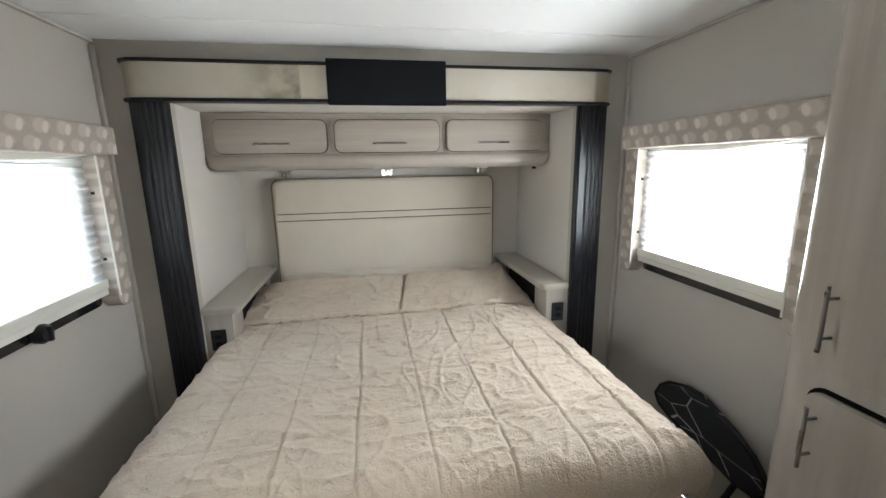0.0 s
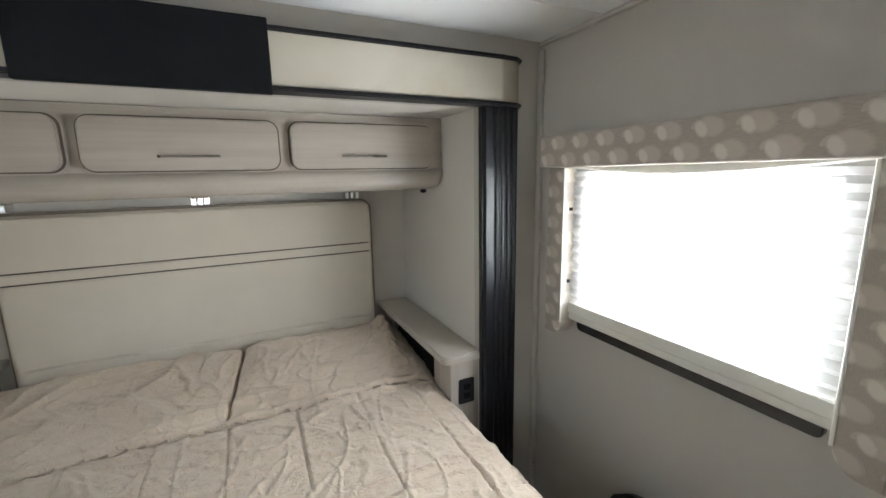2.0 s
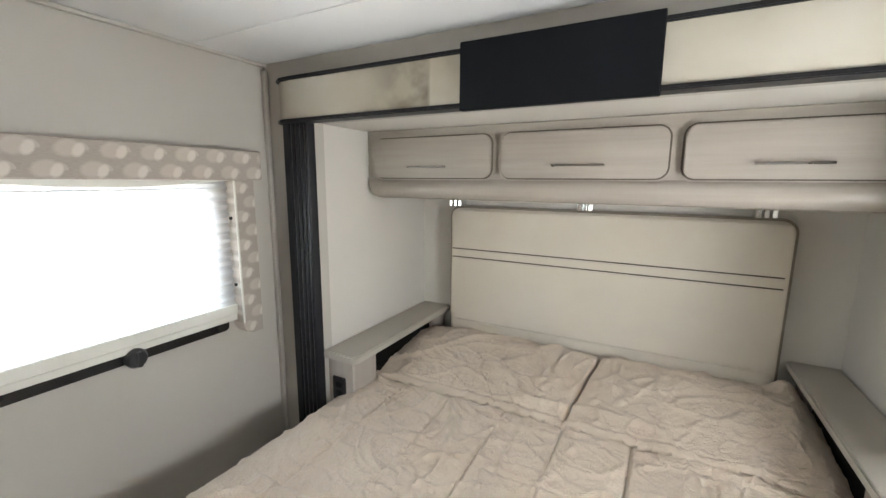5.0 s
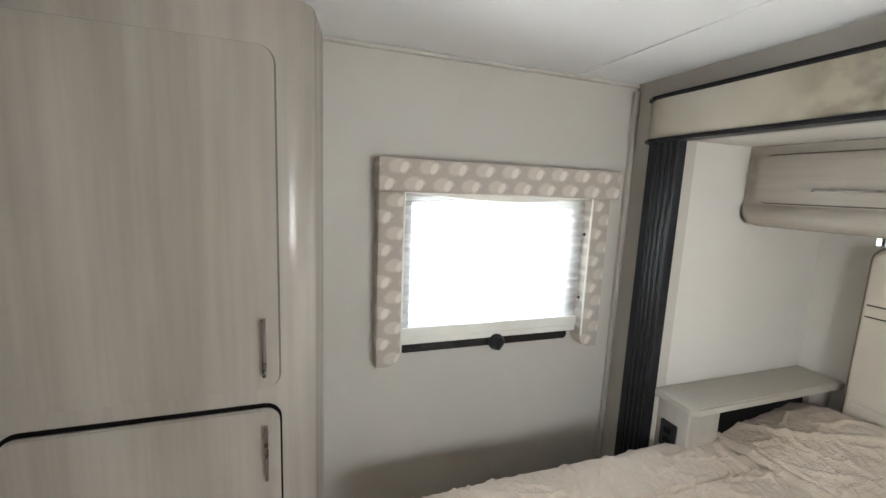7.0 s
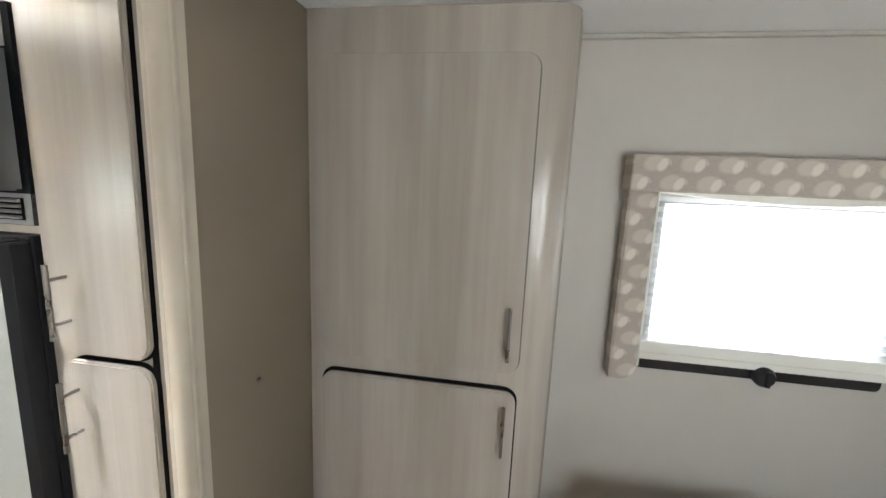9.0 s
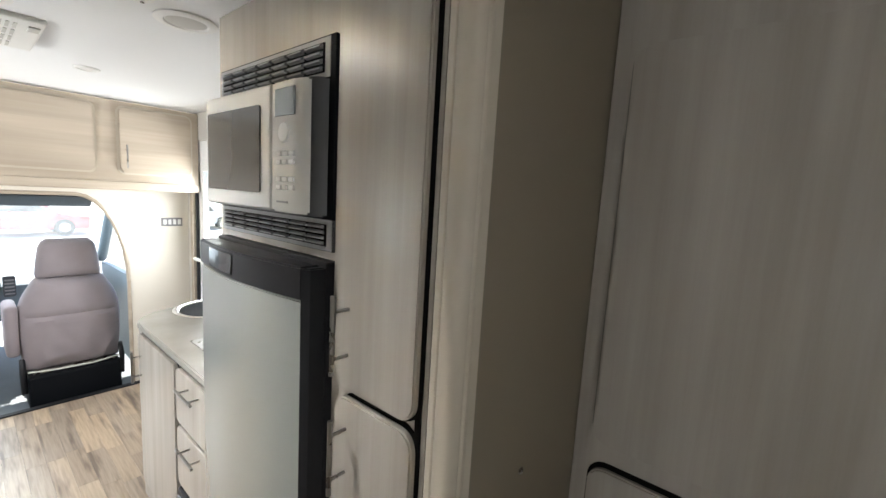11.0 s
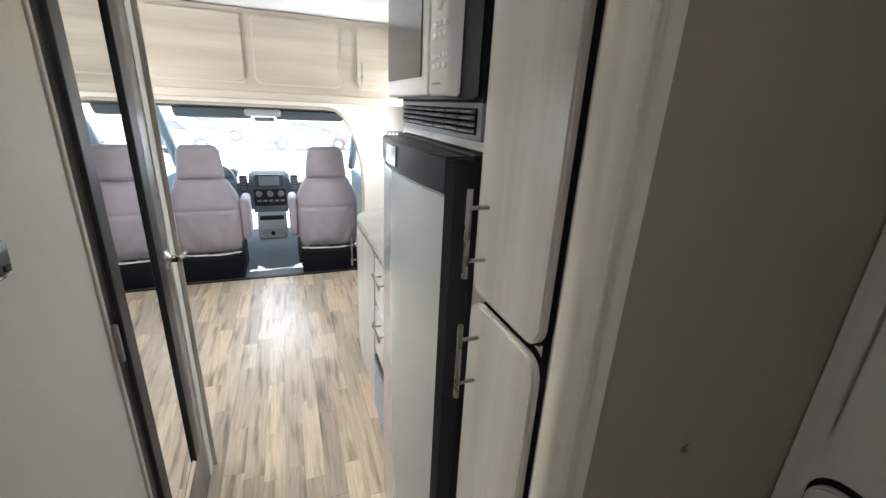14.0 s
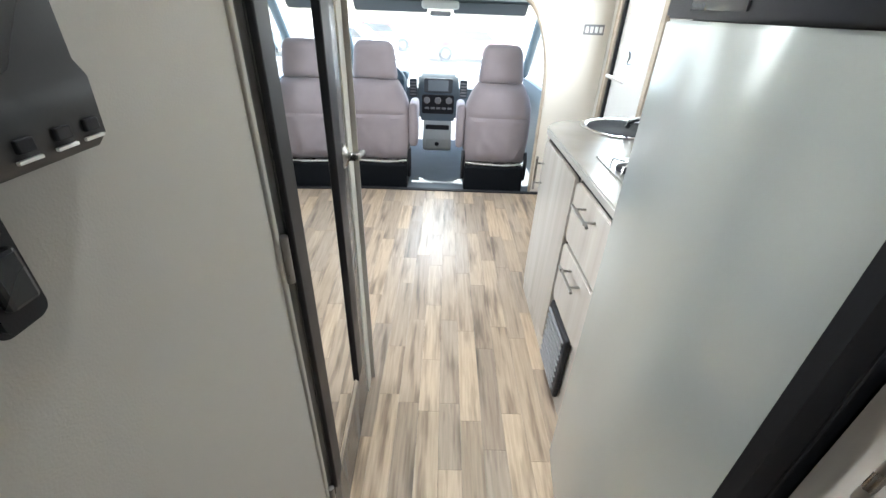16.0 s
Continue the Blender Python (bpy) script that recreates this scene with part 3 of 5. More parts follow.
def headboard():
    t = thing("headboard", (MID, 2.98, 0.80), "cream leatherette headboard with two stitched seams", "headboard")
    x0, x1, z0, z1 = -0.425, 1.105, 0.66, 1.482
    part("border", prism(rounded(x0 - 0.013, x1 + 0.013, z0, z1 + 0.011, 0.06), "y", 2.972, 3.0285, 0.006), M["border"], t, "taupe border welt", smooth=True)
    part("panel", prism(rounded(x0, x1, z0, z1, 0.05), "y", 2.945, 3.0275, 0.016), M["headboard"], t, smooth=True)
    for a, b in ((z0 + 0.01, 0.842), (0.848, 1.205), (1.211, 1.252), (1.258, z1 - 0.008)):
        if a > 1.0:
            part("seam", tube([(x0 + 0.02, 2.938, a - 0.003), (x1 - 0.02, 2.938, a - 0.003)], 0.0035, 6), M["seam"], t, "dark stitched seam")
        part("padding", prism(rounded(x0 + 0.012, x1 - 0.012, a, b, min(0.04, (b - a) * 0.3)), "y", 2.932, 2.950, 0.005), M["headboard"], t, smooth=True)
    return t


headboard()


def nightstand(x_in, x_out, s):
    """s: +1 beside the right panel, -1 beside the left one."""
    t = thing("nightstand", ((x_in + x_out) / 2, 2.6, 0), "narrow pale shelf nightstand with a dark open side", "nightstand", "nightstands")
    lo, hi = min(x_in, x_out), max(x_in, x_out)
    front = (1, 0, 0, 0) if s > 0 else (0, 1, 0, 0)
    part("top", prism(rounded(lo, hi, 2.145, 3.026, 0.035, 6, front), "z", 0.852, 0.886, 0.006), M["shelf_top"], t, smooth=True)
    post_in = x_in + s * 0.045
    a, b = min(post_in, x_out), max(post_in, x_out)
    part("front_panel", box(a, b, 2.175, 2.20, 0.0, 0.851, 0.002), M["wood"], t)
    part("side_panel", box(min(post_in, post_in + s * 0.018), max(post_in, post_in + s * 0.018), 2.20, 2.34, 0, 0.851), M["wood"], t)
    part("side_panel", box(min(post_in, post_in + s * 0.018), max(post_in, post_in + s * 0.018), 2.88, 3.026, 0, 0.851), M["wood"], t)
    # the shade inside the open shelf is a thin black sheet
    part("opening", box(min(post_in + s * 0.02, post_in + s * 0.026), max(post_in + s * 0.02, post_in + s * 0.026), 2.34, 2.88, 0.60, 0.851), M["gap"], t, "black sheet for the shade in the open shelf side")
    ox = (a + b) / 2 + s * 0.005
    o = part("outlet", prism(rounded(ox - 0.036, ox + 0.036, 0.655, 0.765, 0.006), "y", 2.166, 2.175, 0.002), M["black"], t, "black power outlet")
    for z in (0.690, 0.730):
        part("socket", prism(rounded(ox - 0.017, ox + 0.017, z - 0.012, z + 0.012, 0.008), "y", 2.163, 2.166), M["cloth_black"], o)
    return t


nightstand(1.150, 1.327, 1)
nightstand(-0.462, -0.647, -1)


def bed():
    t = thing("bed", (0.33, 2.0, 0), "bed with a wrinkled taupe quilted spread tucked over two pillows", "bed")
    part("base", box(-0.42, 1.08, 1.16, 2.94, 0.0, 0.42, 0.01), M["wood"], t, "pale bed base")
    part("mattress", box(-0.52, 1.15, 1.06, 2.93, 0.42, 0.655, 0.05, 3), M["white"], t, smooth=True)
    x0, x1, y0, y1 = -0.585, 1.205, 1.03, 2.935
    nx = 340
    rows = [1.03 + 1.31 * k / 215 for k in range(215)] + [2.34 + 0.07 * k / 40 for k in range(40)] + [2.41 + 0.525 * k / 95 for k in range(96)]
    ny = len(rows) - 1
    bm = bmesh.new()
    grid = {}
    drop = 0.17

    def ridge(d, w):
        return math.exp(-(d / w) ** 2)

    for j in range(-12, ny + 1):
        for i in range(-12, nx + 13):
            u = min(max(i, 0), nx) / nx
            x, y = x0 + (x1 - x0) * u, rows[max(j, 0)]
            z = 0.700
            p = Vector((x, y, 0))
            # edges round over
            e = min(x - x0, x1 - x, y - y0)
            z -= 0.035 * math.exp(-e / 0.035)
            # quilting channels along the bed and a few across
            for k in range(7):
                xc = -0.343 + 0.236 * k + 0.012 * noise.noise((k * 3.1, y * 2.2, 1))
                if y < 2.37:
                    z += (0.003 * ridge(x - xc - 0.012, 0.008) - 0.0092 * ridge(x - xc, 0.005)) * (0.8 + 0.9 * noise.noise((k * 5.3, y * 3.0, 6)))
            for yc in (1.30, 1.66, 2.02):
                z -= 0.0055 * ridge(y - yc - 0.02 * noise.noise((x * 2.0, yc, 4)), 0.008)
            # crumples
            wr = noise.fractal(Vector((x * 9, y * 13, 0.3)), 1.0, 2.0, 4)
            z += 0.0024 * wr
            calm = 0.8 if y > 2.36 else 1.0
            wx, wy = noise.noise(p * 1.7 + Vector((3, 1, 4))), noise.noise(p * 1.7 + Vector((9, 7, 2)))
            qx, qy = x + 0.16 * wx, y + 0.16 * wy
            r1 = 1 - abs(noise.noise(Vector((qx * 5.0 + qy * 3.5, qy * 9.0 - qx * 3.0, 7.7))))
            z += 0.0085 * (max(0, r1 - 0.82) / 0.18) ** 1.4
            r2 = 1 - abs(noise.noise(Vector((qx * 13 + qy * 11, qy * 25 - qx * 9, 3.1))))
            z += 0.0032 * calm * (0.6 + 0.4 * u) * (max(0, r2 - 0.74) / 0.26) ** 1.3
            r3 = 1 - abs(noise.noise(Vector((qx * 34 - qy * 14, qy * 30 + qx * 16, 8.1))))
            z += 0.0018 * calm * max(0, r3 - 0.65) / 0.35
            # long sharp creases running off at a slant
            r4 = 1 - abs(noise.noise(Vector((qx * 7.5 - qy * 2.2, qy * 2.6 + qx * 1.2, 12.4))))
            z += 0.0060 * calm * (max(0, r4 - 0.90) / 0.10) ** 1.3
            r5 = 1 - abs(noise.noise(Vector((qx * 6.0 + qy * 6.5, qy * 3.0 - qx * 2.6, 31.2))))
            z += 0.0052 * (max(0, r5 - 0.92) / 0.08) ** 1.3
            z += 0.006 * noise.noise(p * 2.3)
            # pillow mounds with a tucked seam
            ys = 2.375 + 0.007 * noise.noise((x * 3, 0, 9))
            if y > ys - 0.05:
                s = min(1, max(0, (y - ys) / 0.40))
                s = s ** 0.8
                side = min(1, max(0, (min(x - x0, x1 - x)) / 0.22))
                side = math.sin(side * math.pi / 2)
                z += (0.105 * s + 0.012 * min(1, max(0, (y - ys) / 0.003))) * (0.6 + 0.4 * side)
                z -= 0.05 * max(0, (y - 2.82) / 0.11) ** 2
                z -= 0.040 * ridge(x - 0.355 - 0.16 * (y - 2.375), 0.007) * min(1, max(0, (y - ys) / 0.05)) + 0.012 * ridge(x - 0.355 - 0.16 * (y - 2.375), 0.05) * s
                z -= 0.022 * ridge(y - ys + 0.008, 0.006)
                z += 0.007 * ridge(y - ys - 0.010, 0.006) - 0.004 * ridge(y - ys - 0.026, 0.006)
                z += 0.012 * noise.noise(Vector((x * 3.5, y * 6, 2.2))) * s
                fold = 1 - abs(noise.noise(Vector((x * 3 - y * 4.5, y * 2 + x, 5.5))))
                z += 0.016 * (max(0, fold - 0.80) / 0.20) ** 1.5
            # the cloth is hitched up at the corner by the headboard
            z += 0.075 * ridge(x - 1.125, 0.055) * ridge(y - 2.90, 0.075)
            gx, gy = x, y
            if y > ys:
                gy -= 0.013 * math.exp(-(y - ys) / 0.012)  # the fold hangs over its seam
            out = 0
            if i < 0 or i > nx:
                k = -i if i < 0 else i - nx
                out = k / 12
                gx = (x0 - 0.03 * math.sin(out * 2.9)) if i < 0 else (x1 + 0.03 * math.sin(out * 2.9))
                if y > 2.2:
                    out *= 0.25
                gx += 0.016 * noise.noise((0, y * 8, out * 1.5)) * out
            if j < 0:
                ko = -j / 12
                gy = y0 - 0.03 * math.sin(ko * 2.9) + 0.02 * noise.noise((x * 7, 0, ko * 1.5)) * ko
                out = max(out, ko)
            z -= drop * out ** 1.15
            grid[i, j] = bm.verts.new((gx, gy, z))
    for j in range(-12, ny):
        for i in range(-12, nx + 12):
            bm.faces.new((grid[i, j], grid[i + 1, j], grid[i + 1, j + 1], grid[i, j + 1]))
    part("bedspread", bm, M["bedspread"], t, "crumpled taupe quilted bedspread", smooth=True)
    return t


bed()


def window_unit(wall, s, name, near=1.130):
    """A slider window with its pleated blind and padded cloth surround. s: the way into the room along x."""
    y0, y1, z0, z1 = GLASS

    def X(d):
        return wall + s * d

    def bx(d0, d1, ya, yb, za, zb, bevel=0.0):
        return box(min(X(d0), X(d1)), max(X(d0), X(d1)), ya, yb, za, zb, bevel)

    w = thing(name, (wall, (y0 + y1) / 2, z0), "small bright coach window behind a pleated blind", "window", kind="structure")
    ft = 0.012
    frame = join(bx(-0.048, 0.006, y0, y0 + ft, z0, z1), bx(-0.048, 0.006, y1 - ft, y1, z0, z1), bx(-0.048, 0.006, y0 + ft, y1 - ft, z1 - ft, z1), bx(-0.048, 0.006, y0 + ft, y1 - ft, z0, z0 + ft))
    part("window_frame", frame, M["black"], w, "black window frame")
    pane = part("pane", bx(-0.034, -0.030, y0 + ft, y1 - ft, z0 + ft, z1 - ft), M["glass"], w)
    pane.visible_shadow = False
    part("sill_trim", prism(rounded(1.14, 1.885, 1.022, 1.060, 0.018, 5, (1, 1, 0, 0)), "x", X(0.002), X(0.022), 0.003), M["gloss_black"], w, "glossy black lower window trim", smooth=True)
    y0, y1, z0, z1 = near, *WIN[1:]
    b = thing("pleated_blind", (X(0.03), (y0 + y1) / 2, z0 + 0.04), "sunlit white pleated window blind, drawn down", "blind", "window blinds")
    n = 34
    pts = []
    top, bot = 1.70, 1.128
    for k in range(n + 1):
        z = bot + (top - bot) * k / n
        pts.append((X(0.022 if k % 2 else 0.036), z))
    bm = bmesh.new()
    cols = 3
    rows = [[bm.verts.new((x, y0 + 0.004 + (y1 - y0 - 0.012) * c / cols, z)) for c in range(cols + 1)] for x, z in pts]
    for r0, r1 in zip(rows, rows[1:]):
        for c in range(cols):
            bm.faces.new((r0[c], r0[c + 1], r1[c + 1], r1[c]))
    part("pleats", bm, M["blind"], b, "white pleated cloth")
    part("bottom_rail", bx(0.016, 0.042, y0 - 0.004, y1 - 0.006, 1.088, 1.128, 0.004), M["rail"], b, "cream blind rail")
    part("lower_rail", bx(0.010, 0.036, y0 - 0.004, y1 - 0.006, 1.060, 1.087, 0.004), M["rail"], b, "cream blind rail")
    for z in (1.205, 1.475):
        part("cord_clip", bx(0.040, 0.052, y1 - 0.014, y1 - 0.006, z, z + 0.012, 0.002), M["black"], b, "tiny black cord clip")
    v = thing("window_valance", (wall, (y0 + y1) / 2, 1.63), "padded cloth window surround with a pale leaf pattern", "valance", "window surrounds")
    part("top_box", bx(0.0, 0.104, near - 0.095, 2.022, 1.630, 1.744, 0.006), M["motif"], v)
    for ya, yb, inner in ((near - 0.088, near, 1), (1.915, 2.005, 0)):
        corners = (0, 1, 0, 0) if inner else (1, 0, 0, 0)
        part("side_leg", prism(rounded(ya, yb, 0.995, 1.629, 0.055, 6, corners), "x", X(0.0), X(0.075), 0.005), M["motif"], v)
        ye = yb if inner else ya
        part("piping", tube([(X(0.076), ye, 1.628), (X(0.076), ye, 1.052)], 0.004, 6), M["rail"], v, "pale piping edge")
    # swagged fold of blind cloth under the valance
    bm = bmesh.new()
    m = 24
    a = []
    for k in range(m + 1):
        f = k / m
        y = y0 + 0.005 + (y1 - y0 - 0.01) * f
        sag = 0.026 * math.sin(math.pi * f)
        a.append((bm.verts.new((X(0.060), y, 1.640)), bm.verts.new((X(0.056), y, 1.632 - sag)), bm.verts.new((X(0.046), y, 1.628 - sag * 0.9))))
    for p, q in zip(a, a[1:]):
        bm.faces.new((p[0], q[0], q[1], p[1])), bm.faces.new((p[1], q[1], q[2], p[2]))
    part("swag", bm, M["rail"], b, "drooping fold of pale cloth", smooth=True)
    return w


left_window = window_unit(XL, 1, "window_1")
right_window = window_unit(XR, -1, "window_2", 1.108)
part("latch", join(lathe([(0.032, 0.0), (0.034, 0.02), (0.026, 0.034), (0.010, 0.038)], (XL + 0.024, 1.535, 1.042), "x", 24), box(XL + 0.05, XL + 0.070, 1.527, 1.543, 1.016, 1.068, 0.004)), M["black"], left_window, "round black window latch", smooth=True)


def wardrobe(face, back, y0, y1, s, label):
    """A tall laminate wardrobe with a rounded post at its far end. s: the way its doors face along x."""
    t = thing("wardrobe", ((face + back) / 2, (y0 + y1) / 2, 0), label, "wardrobe", "bedroom wardrobes")
    yp, r = y1, 0.075
    pts = [(back, y0), (face, y0), (face, yp - r)]
    for k in range(1, 8):
        a = radians(90 * k / 7)
        pts.append((face - s * r * (1 - math.cos(a)), yp - r + r * math.sin(a)))
    pts += [(face - s * 0.14, yp + 0.012), (back, yp + 0.03)]
    part("body", prism(pts, "z", 0.0, TOP - 0.002), M["wood"], t, smooth=True)
    d0, d1 = y0 + 0.045, yp - 0.105
    for za, zb, hz in ((1.065, 1.985, (1.118, 1.282)), (0.10, 1.004, (0.806, 0.972))):
        low = za < 1.0
        part("gap", prism(rounded(d0 - 0.005, d1 + 0.005, za - 0.005, zb + (0.011 if low else 0.004), 0.045), "x", face, face + s * 0.002), M["gap" if low else "door_wood"], t)
        d = part("door", prism(rounded(d0, d1, za, zb, 0.04), "x", face + s * 0.002, face + s * 0.018, 0.004), M["wood"], t, "pale ash door", smooth=True)
        hy = d1 - 0.035
        bar_handle(d, (face + s * 0.052, hy, hz[0]), (face + s * 0.052, hy, hz[1]), (s * 0.034, 0, 0))
    return t


wardrobe(-0.662, XL, 0.053, 0.835, 1, "tall pale ash wardrobe with two doors in the corner")
wardrobe(1.287, XR, 0.003, 0.915, -1, "tall grey ash wardrobe with two doors beside the window")

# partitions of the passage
single("wall_partition", box(XL, -0.197, -0.048, 0.05, 0, TOP - 0.002), M["panel"], "beige partition panel between bedroom and pantry, coloured as in shade", "wall", kind="structure")


def partition_trim():
    pts = [(-0.1965, -0.036), (-0.184, -0.036), (-0.175, -0.031), (-0.169, -0.022), (-0.166, -0.012), (-0.170, -0.006), (-0.170, 0.000), (-0.154, 0.003), (-0.140, 0.014), (-0.129, 0.030), (-0.124, 0.046), (-0.126, 0.057), (-0.134, 0.0645),
           (-0.141, 0.0655), (-0.143, 0.0695), (-0.147, 0.0695), (-0.149, 0.0655), (-0.162, 0.062), (-0.168, 0.0505), (-0.1965, 0.0505)]
    single("trim_partition", prism(pts, "z", 0, TOP - 0.002), M["trim"], "rounded cream edge moulding on the partition", "trim", kind="structure", smooth=True)


partition_trim()
single("partition_screw", lathe([(0.004, 0.0), (0.0075, 0.001), (0.007, 0.004), (0.002, 0.006)], (-0.376, 0.05, 1.10), "y", 12), M["steel"], "small bare screw head in the partition", "screw", origin=(-0.376, 0.05, 1.10))

BX = 0.540
single("wall_bathroom", holed("x", BX, BX + 0.05, -1.29, 0.0, 0, TOP - 0.002, [(-1.285, -0.600, 0.0, 2.09)]), M["wall"], "grey white bathroom wall along the passage", "wall", kind="structure")
single("wall_bathroom_back", box(BX + 0.05, XR, -0.05, 0.0, 0, TOP - 0.002), M["wall"], "greige partition beside the wardrobe", "wall", kind="structure")
single("wall_bathroom_front", box(BX + 0.05, XR, -1.34, -1.29, 0, TOP - 0.002), M["wall"], "pale partition between bathroom and living room", "wall", kind="structure")


def bathroom_door():
    t = thing("bathroom_door", (BX, -0.58, 0), "closed grey door with a tall mirror and a lever handle", "door")
    y0, y1 = -1.205, -0.618
    part("leaf", box(BX - 0.004, BX + 0.034, y0, y1, 0.012, 2.085, 0.003), M["door_wood"], t, "grey oak door leaf")
    part("edge_strip", box(BX - 0.008, BX + 0.03, -1.275, y0 - 0.004, 0.0, 2.09, 0.003), M["rail"], t, "pale door post strip")
    part("jamb_strip", box(BX - 0.006, BX + 0.03, -0.616, -0.602, 0.0, 2.09, 0.003), M["wall"], t, "pale hinge-side strip")
    fx = BX - 0.022
    m0, m1, a, b = -1.062, -0.634, 0.315, 1.835
    mir = part("mirror", box(BX - 0.012, BX - 0.006, m0, m1, a, b), M["mirror"], t, "tall narrow mirror")
    part("bevel", prism([(BX - 0.0125, a + 0.022), (BX - 0.0125, a + 0.020), (BX - 0.019, a), (BX - 0.0125, a)], "y", m0 + 0.075, m1 - 0.056), M["mirror"], mir)
    part("bevel", prism([(BX - 0.0125, b - 0.022), (BX - 0.0125, b - 0.020), (BX - 0.019, b), (BX - 0.0125, b)], "y", m0 + 0.075, m1 - 0.056), M["mirror"], mir)
    for ya, yb in ((m0, m0 + 0.075), (m1 - 0.056, m1)):
        part("frame_stile", box(fx, BX - 0.005, ya, yb, a, b, 0.003), M["black"], t, "black mirror frame")
    for za, zb in ((a - 0.03, a), (b, b + 0.03)):
        part("frame_rail", box(fx + 0.006, BX - 0.005, m0, m1, za, zb, 0.003), M["door_wood"], t, "grey frame rail")
    kz, ky, kx = 1.040, -1.135, BX - 0.004
    h = part("lever_handle", lathe([(0.032, 0.0), (0.032, -0.008), (0.022, -0.014), (0.012, -0.018), (0.012, -0.045), (0.006, -0.05)], (kx, ky, kz), "x", 24), M["steel"], t, "satin nickel lever handle", smooth=True)
    part("lever", tube([(kx - 0.042, ky, kz), (kx - 0.048, ky - 0.02, kz), (kx - 0.048, ky - 0.055, kz - 0.004), (kx - 0.040, ky - 0.080, kz - 0.015)], 0.008, 10), M["steel"], h, smooth=True)
    for z in (0.30, 1.03, 1.84):
        part("hinge", tube([(BX - 0.010, -0.617, z - 0.045), (BX - 0.010, -0.617, z + 0.045)], 0.008, 10), M["steel"], t, "steel hinge", smooth=True)
    t.rotation_euler = (0, 0, radians(1.8))
    return t


bathroom_door()


def pantry():
    t = thing("pantry_cabinet", (-0.4, -0.2, 0), "tall pale ash pantry cabinet with two doors", "cabinet")
    fx = -0.198
    part("body", box(XL + 0.002, fx, -0.342, -0.053, 0, TOP - 0.002), M["wood"], t)
    part("gap", box(fx, fx + 0.004, -0.078, -0.064, 0.0, TOP - 0.004), M["gap"], t)
    for za, zb, hz in ((1.222, TOP - 0.012, (1.268, 1.432)), (0.10, 1.205, (1.004, 1.170))):
        part("gap", prism(rounded(-0.300, -0.063, za - 0.008, zb + 0.008, 0.05), "x", fx, fx + 0.003), M["gap"], t)
        d = part("door", prism(rounded(-0.306, -0.069, za, zb, 0.04), "x", fx + 0.003, fx + 0.020, 0.004), M["wood"], t, "pale ash door", smooth=True)
        bar_handle(d, (-0.140, -0.262, hz[0]), (-0.140, -0.262, hz[1]), (0.038, 0, 0))
    return t


pantry()


# ---- kitchen ----
housing = thing("fridge_housing", (-0.5, -0.65, 0), "pale ash surround of microwave and fridge", "cabinet")
part("top_panel", box(XL + 0.002, -0.202, -0.939, -0.345, 1.957, TOP - 0.002), M["wood"], housing)
part("shelf", box(XL + 0.002, -0.202, -0.939, -0.345, 1.484, 1.502), M["wood"], housing)
part("side_panel", box(XL + 0.002, -0.212, -0.965, -0.940, 0, TOP - 0.002), M["wood"], housing)


def grille(parent, y0, y1, z0, z1, rows, cols, fx):
    """A louvred grille panel: a frame with slanted slats between posts."""
    g = part("vent_grille", box(fx - 0.012, fx - 0.002, y0, y1, z0, z1), M["grey"], parent, "dark grey vent grille")
    part("slot_backing", box(fx - 0.002, fx, y0 + 0.02, y1 - 0.02, z0 + 0.01, z1 - 0.01), M["gap"], g)
    w, h = (y1 - y0 - 0.04) / cols, (z1 - z0 - 0.02) / rows
    for r in range(rows):
        for c in range(cols):
            ya, za = y0 + 0.02 + c * w, z0 + 0.01 + r * h
            part("slat", prism([(fx, za + h * 0.2), (fx + 0.008, za + h * 0.35), (fx + 0.008, za + h * 0.6), (fx, za + h * 0.85)], "y", ya + w * 0.08, ya + w * 0.92), M["grey"], g)


